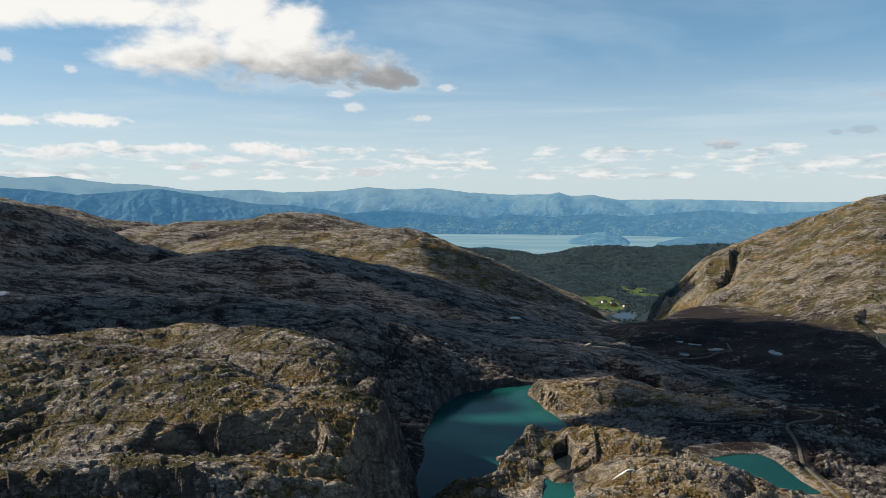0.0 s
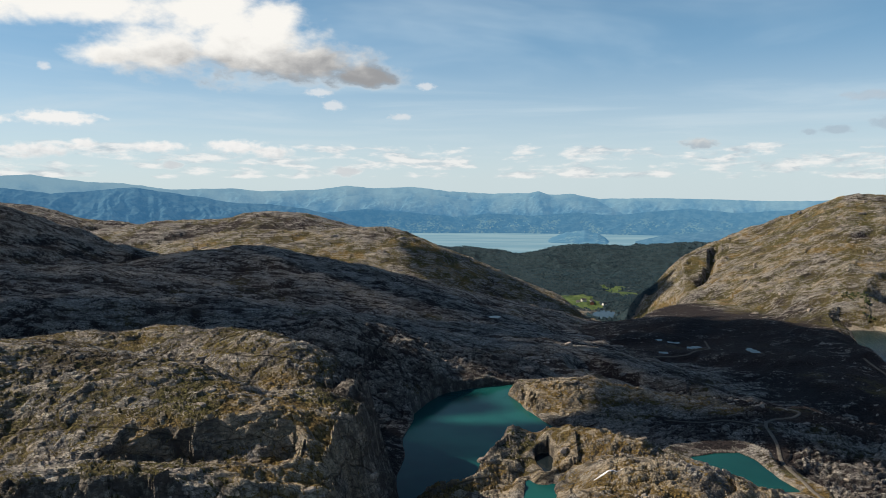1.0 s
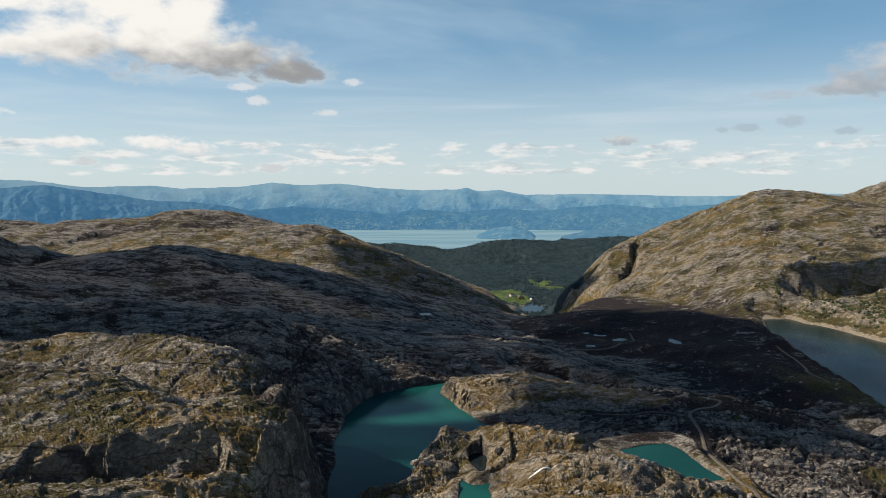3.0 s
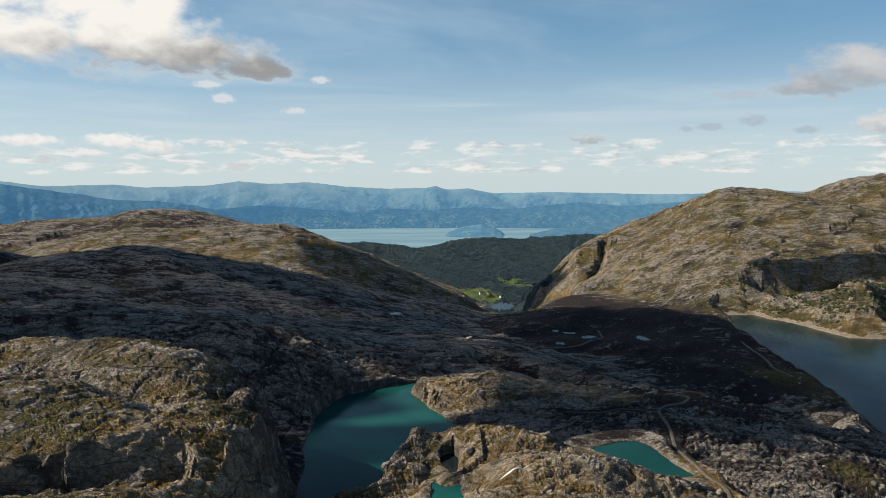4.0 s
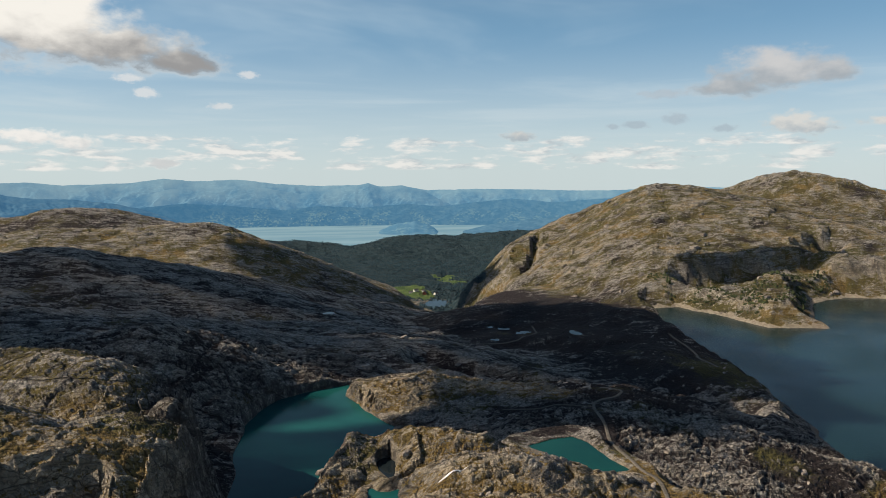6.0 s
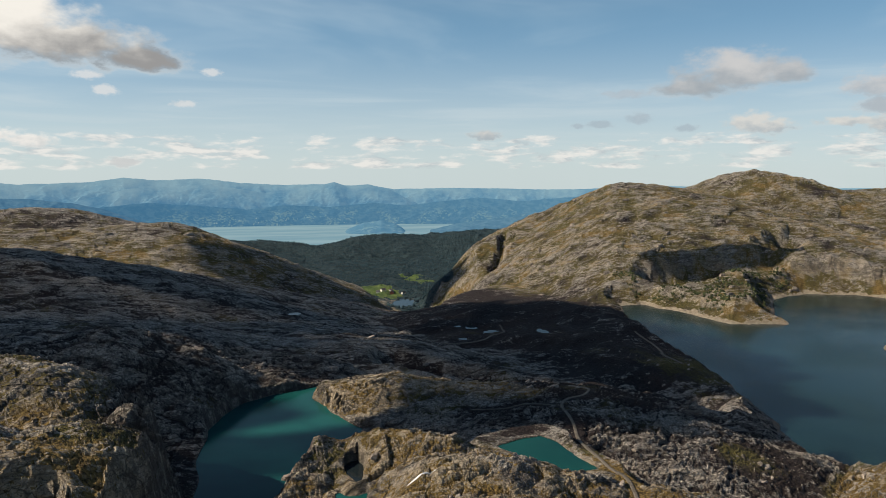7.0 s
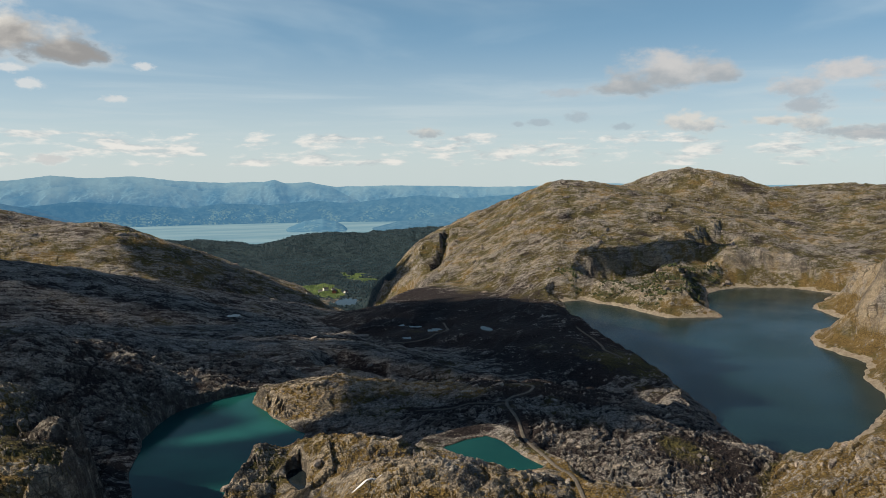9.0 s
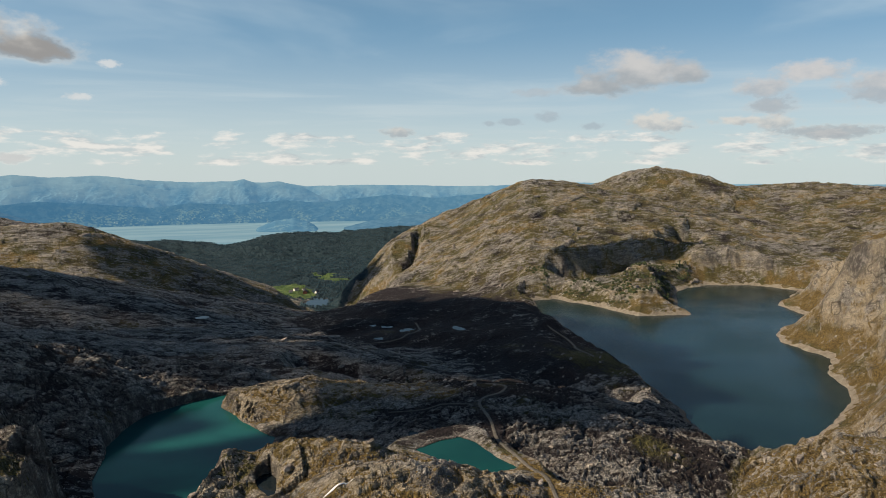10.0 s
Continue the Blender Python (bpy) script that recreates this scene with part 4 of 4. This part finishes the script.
shade_cloud(-280, 690, 380, 225, 3.1, "broad unseen cloud added to shade the upland", THIN_CLOUD)
shade_cloud(95, 500, 165, 78, 8.8, "small torn unseen cloud added to shade the upland", THIN_CLOUD)
shade_cloud(205, 346, 74, 47, 9.4, "small torn unseen cloud added to shade the upland")
shade_cloud(-112, 415, 125, 78, 5.3, "small unseen cloud added to shade the upland")
shade_cloud(280, 625, 130, 165, 7.7, "round unseen cloud added to shade the upland")
# added in place of the hill's own shadow on its right flank
shade_cloud(72, 1270, 95, 150, 2.2, "small unseen cloud added to shade the upland")
shade_cloud(292, 1402, 78, 60, 6.1, "small torn unseen cloud added to shade the upland")
shade_cloud(70, 870, 190, 120, 3.7, "thin unseen cloud added to shade the upland", THIN_CLOUD)
shade_cloud(138, 316, 58, 25, 5.9, "small torn unseen cloud added to shade the upland")
shade_cloud(0, 318, 19, 24, 4.6, "small torn unseen cloud added to shade the upland", THIN_CLOUD)
# these two are added to darken the corrie walls
shade_cloud(705, 935, 46, 25, 1.4, "small torn unseen cloud added to shade the upland")
shade_cloud(818, 930, 38, 24, 7.2, "small torn unseen cloud added to shade the upland")


# ---- pools, tracks, snow ----
def draped(name, outline, lift, mat, label, category, kind=""):
    """A thin sheet laid on the land: outline is (x, y) rows across its length."""
    n = len(outline[0])
    co = [(x, y, height_at(x, y) + lift * (0.2 if k in (0, n - 1) else 1.0)) for row in outline for k, (x, y) in enumerate(row)]
    faces = [(i * n + j, i * n + j + 1, (i + 1) * n + j + 1, (i + 1) * n + j) for i in range(len(outline) - 1) for j in range(n - 1)]
    return tagged(new(name, mesh_from(name, co, faces, [mat])), label, category, kind=kind)


def disc(name, x, y, rx, ry, level, mat, label):
    bm = bmesh.new()
    vs = [bm.verts.new((x + rx * 1.35 * math.cos(k * 0.2618), y + ry * 1.35 * math.sin(k * 0.2618), level - 0.12)) for k in range(24)]
    bm.faces.new(vs)
    me = bpy.data.meshes.new(name)
    bm.to_mesh(me), bm.free()
    me.materials.append(mat)
    return tagged(new(name, me), label, "pool", group="small pools on the upland", kind="structure")


for (px, py, rx, ry), level in zip(POOLS, POOL_LEVELS):
    disc("pool_water", px, py, rx, ry, level, POOL, "small shallow pool reflecting the sky on the heath")

TRACK_LABELS = {"track": "pale gravel track winding past the pond", "side_track": "faint gravel side track in dark heath", "footpath": "narrow worn footpath across the dark mound",
                "valley_path": "short winding path on bare rock", "shore_path": "narrow path above the reservoir"}
for key, line in TRACK_LINES.items():
    half = TRACKS[key][1]
    co, faces = [], []
    for k, (px, py, z) in enumerate(line):
        ax, ay, _ = line[max(k - 1, 0)]
        bx, by, _ = line[min(k + 1, len(line) - 1)]
        ln = math.hypot(bx - ax, by - ay)
        nx, ny = (by - ay) / ln, -(bx - ax) / ln
        w = half * (1 + 0.18 * noise.noise(Vector((px * 0.12, py * 0.12, 3.0))))
        for q, up in ((-1.25, -0.5), (-0.9, 0.03), (-0.45, 0.0), (0.0, 0.05), (0.45, 0.0), (0.9, 0.03), (1.25, -0.5)):
            co.append((px + nx * w * q, py + ny * w * q, z + up + 0.03 * noise.noise(Vector((px, py, q)))))
    for k in range(len(line) - 1):
        for q in range(6):
            faces.append((k * 7 + q, k * 7 + q + 1, k * 7 + q + 8, k * 7 + q + 7))
    tagged(new("road" if key == "track" else "path", mesh_from(key, co, faces, [GRAVEL])), TRACK_LABELS[key], "path", kind="structure")


def snow_patch(x, y, rx, ry, turn, label):
    rows = []
    c, q = math.cos(radians(turn)), math.sin(radians(turn))
    for i in range(15):
        row = []
        for j in range(9):
            u, v = i / 7 - 1, j / 4 - 1
            v *= math.sqrt(max(0.0, 1 - u * u)) * (1 + 0.4 * noise.noise(Vector((x + i * 0.4, y, j * 0.3))))
            row.append((x + c * u * rx - q * v * ry, y + q * u * rx + c * v * ry))
        rows.append(row)
    draped("snow_patch", rows, 0.35, SNOW, label, "snow")


snow_patch(-4, 262, 4.5, 2.0, 20, "leftover snow patch at the foot of the lake cliff")
snow_patch(62, 223, 6.0, 0.6, 14, "narrow strip of old snow on the knoll")
snow_patch(-346, 538, 6, 8, 30, "old snow patch in the dark hollow")


# ---- boulders ----
def boulder_mesh(seed):
    bm = bmesh.new()
    bmesh.ops.create_icosphere(bm, subdivisions=2, radius=1.0)
    rnd = random.Random(seed)
    planes = []
    for _ in range(9):
        d = Vector((rnd.gauss(0, 1), rnd.gauss(0, 1), rnd.gauss(0, 0.8))).normalized()
        planes.append((d, rnd.uniform(0.38, 0.66)))
    for v in bm.verts:
        for d, off in planes:
            over = v.co.dot(d) - off
            if over > 0:
                v.co -= d * over
        v.co *= 1 + 0.06 * noise.noise(v.co * 3 + Vector((seed, 0, 0)))
        v.co.z *= 0.85
    me = bpy.data.meshes.new("boulder")
    bm.to_mesh(me), bm.free()
    me.materials.append(STONE)
    return me


BOULDERS = [boulder_mesh(k) for k in range(8)]
rnd = random.Random(5)
FIELDS = [   # where boulders lie: centre, spread, number, smallest and largest half size
    (70, 238, 32, 14, 8, 0.5, 2.0), (105, 222, 30, 10, 7, 0.5, 1.3), (-75, 190, 45, 40, 16, 0.4, 1.2), (190, 285, 25, 22, 40, 0.5, 1.6), (90, 365, 35, 14, 24, 0.5, 1.6),
    (400, 300, 18, 14, 30, 0.8, 2.0), (340, 360, 14, 40, 26, 0.7, 1.8), (150, 335, 35, 20, 24, 0.5, 1.3),
]
for cx, cy, sx, sy, count, lo, hi in FIELDS:
    for _ in range(count):
        px, py = rnd.gauss(cx, sx), rnd.gauss(cy, sy)
        size = lo + (hi - lo) * rnd.random() ** 2.2
        z = height_at(px, py)
        if any(shore(np.array([px]), np.array([py]), ring)[0] < 1.5 for _, ring in TARNS.values()):
            continue
        ob = new("boulder", rnd.choice(BOULDERS))
        ob.matrix_basis = Matrix.LocRotScale((px, py, z + size * 0.2), Euler((rnd.uniform(-0.3, 0.3), rnd.uniform(-0.3, 0.3), rnd.uniform(0, 6.28))),
                                             (size * rnd.uniform(0.8, 1.4), size * rnd.uniform(0.8, 1.2), size * rnd.uniform(0.45, 0.8)))
        tagged(ob, "large pale grey boulder resting on bedrock" if size > 1.0 else "grey angular boulder among heath", "boulder", group="boulders on the upland")


# ---- outcrops: slabs of bedrock that break through the turf ----
OUTCROP = plain_material("outcrop_rock", rgb(0.085, 0.074, 0.066), rgb(0.38, 0.335, 0.295), 0.9, 0.85, 0.9)


def slab_mesh(seed):
    r = random.Random(seed)
    bm = bmesh.new()
    n = r.randint(6, 8)
    ring = [(math.cos(k * 6.2832 / n) * r.uniform(0.75, 1.15), math.sin(k * 6.2832 / n) * r.uniform(0.6, 1.0)) for k in range(n)]
    tilt = (r.uniform(-0.15, 0.15), r.uniform(-0.25, 0.25))
    rows = []
    for grow, z in ((1.12, -0.9), (1.04, 0.05), (0.86, 0.62), (0.45, 0.78)):
        rows.append([bm.verts.new((x * grow + r.uniform(-0.06, 0.06), y * grow + r.uniform(-0.06, 0.06), z + (x * tilt[0] + y * tilt[1]) * grow + r.uniform(-0.06, 0.06))) for x, y in ring])
    for a, b in zip(rows[:-1], rows[1:]):
        for k in range(n):
            bm.faces.new((a[k], a[(k + 1) % n], b[(k + 1) % n], b[k]))
    bm.faces.new(rows[-1])
    me = bpy.data.meshes.new("slab")
    bm.to_mesh(me), bm.free()
    me.materials.append(OUTCROP)
    return me


SLABS = [slab_mesh(k + 20) for k in range(10)]


def outcrops(owner, part_index, count, r0, r1, a0, a1, lo, hi, seed):
    """Slabs of a landform, lying along the strike of the rock."""
    r = random.Random(seed)
    made = 0
    while made < count:
        a, d = radians(r.uniform(a0, a1)), r.uniform(r0, r1)
        px, py = CENTRE[0] + d * math.sin(a), CENTRE[1] + d * math.cos(a)
        i, j = int(np.searchsorted(radii, d)), int(np.searchsorted(azimuths, a))
        made += 0.02
        if OWNER[i, j] != part_index or water_gap[i, j] < 2.5 or soft(np.array([px]), np.array([py]), 28.0, 88)[0] < -0.1:
            continue
        made += 0.98
        size = lo + (hi - lo) * r.random() ** 2
        ob = new("slab", r.choice(SLABS))
        ob.matrix_basis = Matrix.LocRotScale((px, py, height_at(px, py) - 0.1 * size), Euler((r.uniform(-0.15, 0.15), r.uniform(-0.2, 0.1), 0.52 + r.gauss(0, 0.25))),
                                             (size * r.uniform(1.0, 2.0), size * r.uniform(0.5, 0.9), size * r.uniform(0.35, 0.7)))
        ob.parent = owner


LANDS = {PARTS.index(k): o for k in PARTS for o in scene.objects if o.get("label") == LAND_TAGS[k][1]}
outcrops(LANDS[1], 1, 110, 120, 330, -36, 0, 0.5, 1.7, 11)
outcrops(LANDS[8], 8, 45, 190, 400, 4, 44, 0.5, 1.8, 12)
outcrops(LANDS[7], 7, 130, 280, 620, 18, 44, 0.7, 2.2, 13)
outcrops(LANDS[6], 6, 90, 330, 620, 42, 60, 0.8, 2.6, 14)
outcrops(LANDS[0], 0, 280, 330, 700, -34, 26, 1.0, 3.2, 15)
outcrops(LANDS[2], 2, 160, 1000, 1500, -20, 8, 2.0, 6.0, 16)
outcrops(LANDS[4], 4, 240, 950, 1700, 22, 46, 2.0, 6.5, 17)


# ---- loose stones, shrubs and woods ----
def scatter(name, places, shape, faces, mat, label, category):
    """Many small alike pieces in one mesh; places are rows of x, y, z, size, turn."""
    shape, faces, places = np.asarray(shape), np.asarray(faces), np.asarray(places)
    c, q = np.cos(places[:, 4])[:, None], np.sin(places[:, 4])[:, None]
    s = places[:, 3][:, None]
    jit = 1 + 0.5 * (hashed(np.arange(len(places) * len(shape)), np.zeros(len(places) * len(shape)), 7).reshape(len(places), -1) - 0.5)
    x = (shape[None, :, 0] * c - shape[None, :, 1] * q) * s * jit + places[:, 0][:, None]
    y = (shape[None, :, 0] * q + shape[None, :, 1] * c) * s * jit + places[:, 1][:, None]
    z = shape[None, :, 2] * s * jit + places[:, 2][:, None]
    co = np.stack([x, y, z], -1).reshape(-1, 3)
    allf = (faces[None] + (np.arange(len(places)) * len(shape))[:, None, None]).reshape(-1, faces.shape[1])
    return tagged(new(name, mesh_from(name, co, allf, [mat], False)), label, category, kind="stuff")


def low_ball(squash):
    bm = bmesh.new()
    bmesh.ops.create_icosphere(bm, subdivisions=1, radius=1.0)
    co = [(v.co.x, v.co.y, v.co.z * squash) for v in bm.verts]
    bm.faces.ensure_lookup_table()
    fs = [[v.index for v in f.verts] for f in bm.faces]
    bm.free()
    return co, fs


def sample(count, keep, r0, r1, a0, a1, seed):
    """Random vertices of the land between two radii and azimuths at which keep is true."""
    g = np.random.default_rng(seed)
    i0, i1 = np.searchsorted(radii, r0), np.searchsorted(radii, r1)
    j0, j1 = np.searchsorted(azimuths, radians(a0)), np.searchsorted(azimuths, radians(a1))
    i, j = g.integers(i0, i1, count), g.integers(j0, j1, count)
    # even over the area, not over the circles
    ok = keep[i, j] & (g.random(count) < (RAD[i, j] / r1) ** 2 * 1.0 + 0.05)
    i, j = i[ok], j[ok]
    d = cell[i, j]
    return X[i, j] + g.uniform(-0.4, 0.4, len(i)) * d, Y[i, j] + g.uniform(-0.4, 0.4, len(i)) * d, H[i, j], g


dry = np.ones(X.shape, bool)
for key, (level, ring) in TARNS.items():
    dry &= gaps[key] > 1.5
x, y, z, g = sample(3500, dry, 120, 420, -36, 58, 2)
stones = np.stack([x, y, z + 0.05, 0.18 + 0.38 * g.random(len(x)) ** 3, g.uniform(0, 6.28, len(x))], -1)
scatter("loose_stones", stones, *low_ball(0.4), STONE, "scattered small grey stones on bedrock and heath", "stones")
# foliage with distance haze mixed into its green as blue
LEAF = plain_material("hazed_foliage", rgb(0.012, 0.034, 0.050), rgb(0.036, 0.074, 0.096), 0.05, 0.9, 0.8)
inside = (wood > 0.5) & dry
x, y, z, g = sample(60000, inside, 1350, 3100, -5, 40, 3)
trees = np.stack([x, y, z + 1.5, 1.2 + 1.5 * g.random(len(x)), g.uniform(0, 6.28, len(x))], -1)
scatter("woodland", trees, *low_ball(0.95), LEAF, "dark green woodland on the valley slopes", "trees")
foot = dry & (gaps["reservoir"] > 12) & (gaps["reservoir"] < 75) & (Y > 720) & (X < 840) & (X > 560) & (soft(X, Y, 40, 97) > -0.1)
x, y, z, g = sample(14000, foot, 850, 1250, 25, 50, 4)
bushes = np.stack([x, y, z + 0.4, 0.9 + 1.3 * g.random(len(x)), g.uniform(0, 6.28, len(x))], -1)
BUSH = plain_material("shrub_foliage", rgb(0.020, 0.030, 0.013), rgb(0.055, 0.068, 0.028), 0.3, 0.9, 0.8)
scatter("shrubs", bushes, *low_ball(0.9), BUSH, "dark shrubs and birches at the mountain foot", "shrubs")


# ---- villages along the far shore ----
# the far walls glow too, with blue haze put into their colour
FAR_WALL = distance_material("far_house_walls_in_blue_air", rgb(0.42, 0.55, 0.60), rgb(0.50, 0.60, 0.63), 1.0)
g = np.random.default_rng(31)
cube = [(a, b, c) for c in (0, 1.3) for a, b in ((-1, -1), (1, -1), (1, 1), (-1, 1))] + [(-1, 0, 2.0), (1, 0, 2.0)]
cube_faces = [(0, 1, 5, 4), (1, 2, 6, 5), (2, 3, 7, 6), (3, 0, 4, 7), (4, 5, 9, 8), (6, 7, 8, 9)]
rows = []
for _ in range(150):
    az = radians(g.choice([2.5, 5.0, 7.5, 11.5]) + g.normal(0, 1.8))
    r = 4500 + 40 * g.random() - (500 if 10.5 < math.degrees(az) < 14.5 else 0)
    rows.append((r * math.sin(az), r * math.cos(az), FJORD_Z + 2 + 45 * g.random() ** 2, 1.3 + 1.5 * g.random(), g.uniform(0, 6.28)))
scatter("villages", rows, cube, cube_faces, FAR_WALL, "pale houses of villages along the far fjord shore", "houses")


# ---- the farm in the valley ----
PAINT = plain_material("white_painted_boards", rgb(0.62, 0.61, 0.58), rgb(0.8, 0.79, 0.76), 0.8, 0.7, 0.1)
BARN = plain_material("red_painted_boards", rgb(0.10, 0.04, 0.03), rgb(0.17, 0.07, 0.05), 0.8, 0.8, 0.1)
SLATE_ROOF = plain_material("slate_roof", rgb(0.06, 0.06, 0.065), rgb(0.14, 0.14, 0.15), 1.2, 0.7, 0.2)
PANE = plain_material("dark_window", rgb(0.02, 0.025, 0.03), rgb(0.04, 0.05, 0.06), 1.0, 0.15, 0.0)


def part(name, bm, mat, parent, label=""):
    me = bpy.data.meshes.new(name)
    bm.to_mesh(me), bm.free()
    me.materials.append(mat)
    ob = new(name, me)
    ob.parent = parent
    if label:
        ob["label"] = label
    return ob


def box(x0, y0, z0, x1, y1, z1):
    bm = bmesh.new()
    bmesh.ops.create_cube(bm, size=1.0, matrix=Matrix.Translation(((x0 + x1) / 2, (y0 + y1) / 2, (z0 + z1) / 2)) @ Matrix.Diagonal((x1 - x0, y1 - y0, z1 - z0, 1)))
    return bm


def farm_house(x, y, turn, long, wide, tall, walls, label, category):
    base = new("barn" if category == "barn" else "farmhouse")
    base.matrix_basis = pose(x, y, min(height_at(x + a, y + b) for a in (-5, 0, 5) for b in (-4, 0, 4)), 0, 0, turn)
    tagged(base, label, category, group="buildings of the valley farm")
    bm = box(-long / 2, -wide / 2, -1.0, long / 2, wide / 2, tall)
    for sx in (-1, 1):
        a = [bm.verts.new(p) for p in ((sx * long / 2, -wide / 2, tall), (sx * long / 2, wide / 2, tall), (sx * long / 2, 0, tall + wide * 0.45))]
        bm.faces.new(a)
    part("wall", bm, walls, base)
    bm = bmesh.new()
    e, t = 0.5, 0.3
    rim = [(-wide / 2 - e, tall - e * 0.9), (0, tall + wide * 0.45), (wide / 2 + e, tall - e * 0.9), (wide / 2 + e, tall - e * 0.9 + t), (0, tall + wide * 0.45 + t), (-wide / 2 - e, tall - e * 0.9 + t)]
    ends = [[bm.verts.new((sx * (long / 2 + e), py, pz)) for py, pz in rim] for sx in (-1, 1)]
    for k in range(6):
        bm.faces.new((ends[0][k], ends[0][(k + 1) % 6], ends[1][(k + 1) % 6], ends[1][k]))
    for q in ends:
        bm.faces.new((q[0], q[1], q[4], q[5])), bm.faces.new((q[1], q[2], q[3], q[4]))
    roof = part("roof", bm, SLATE_ROOF, base)
    if category != "barn":
        part("chimney", box(0.6, -0.4, tall + wide * 0.3, 1.3, 0.4, tall + wide * 0.45 + 1.2), SLATE_ROOF, roof)
    n = 4 if category != "barn" else 2
    for k in range(n):
        cx = -long / 2 + (k + 0.5) * long / n
        part("window", box(cx - 0.5, -wide / 2 - 0.06, 1.1, cx + 0.5, -wide / 2 + 0.05, 2.4), PANE, base)
    part("door", box(long / 2 - 0.05, -0.5, 0, long / 2 + 0.06, 0.5, 2.05), PANE, base)


farm_house(424, 1798, 15, 13, 8, 5.0, PAINT, "white wooden farmhouse with a slate roof on the meadow", "house")
farm_house(440, 1768, 70, 18, 10, 5.5, BARN, "brown-red wooden barn beside the white farmhouse", "barn")
farm_house(405, 1775, -20, 10, 7, 4.5, PAINT, "small white wooden house at the meadow", "house")
farm_house(464, 1742, 40, 11, 8, 4.8, PAINT, "white wooden house at the meadow edge", "house")
farm_house(448, 1810, 5, 9, 6, 3.5, PAINT, "low white outbuilding behind the farmhouse", "house")
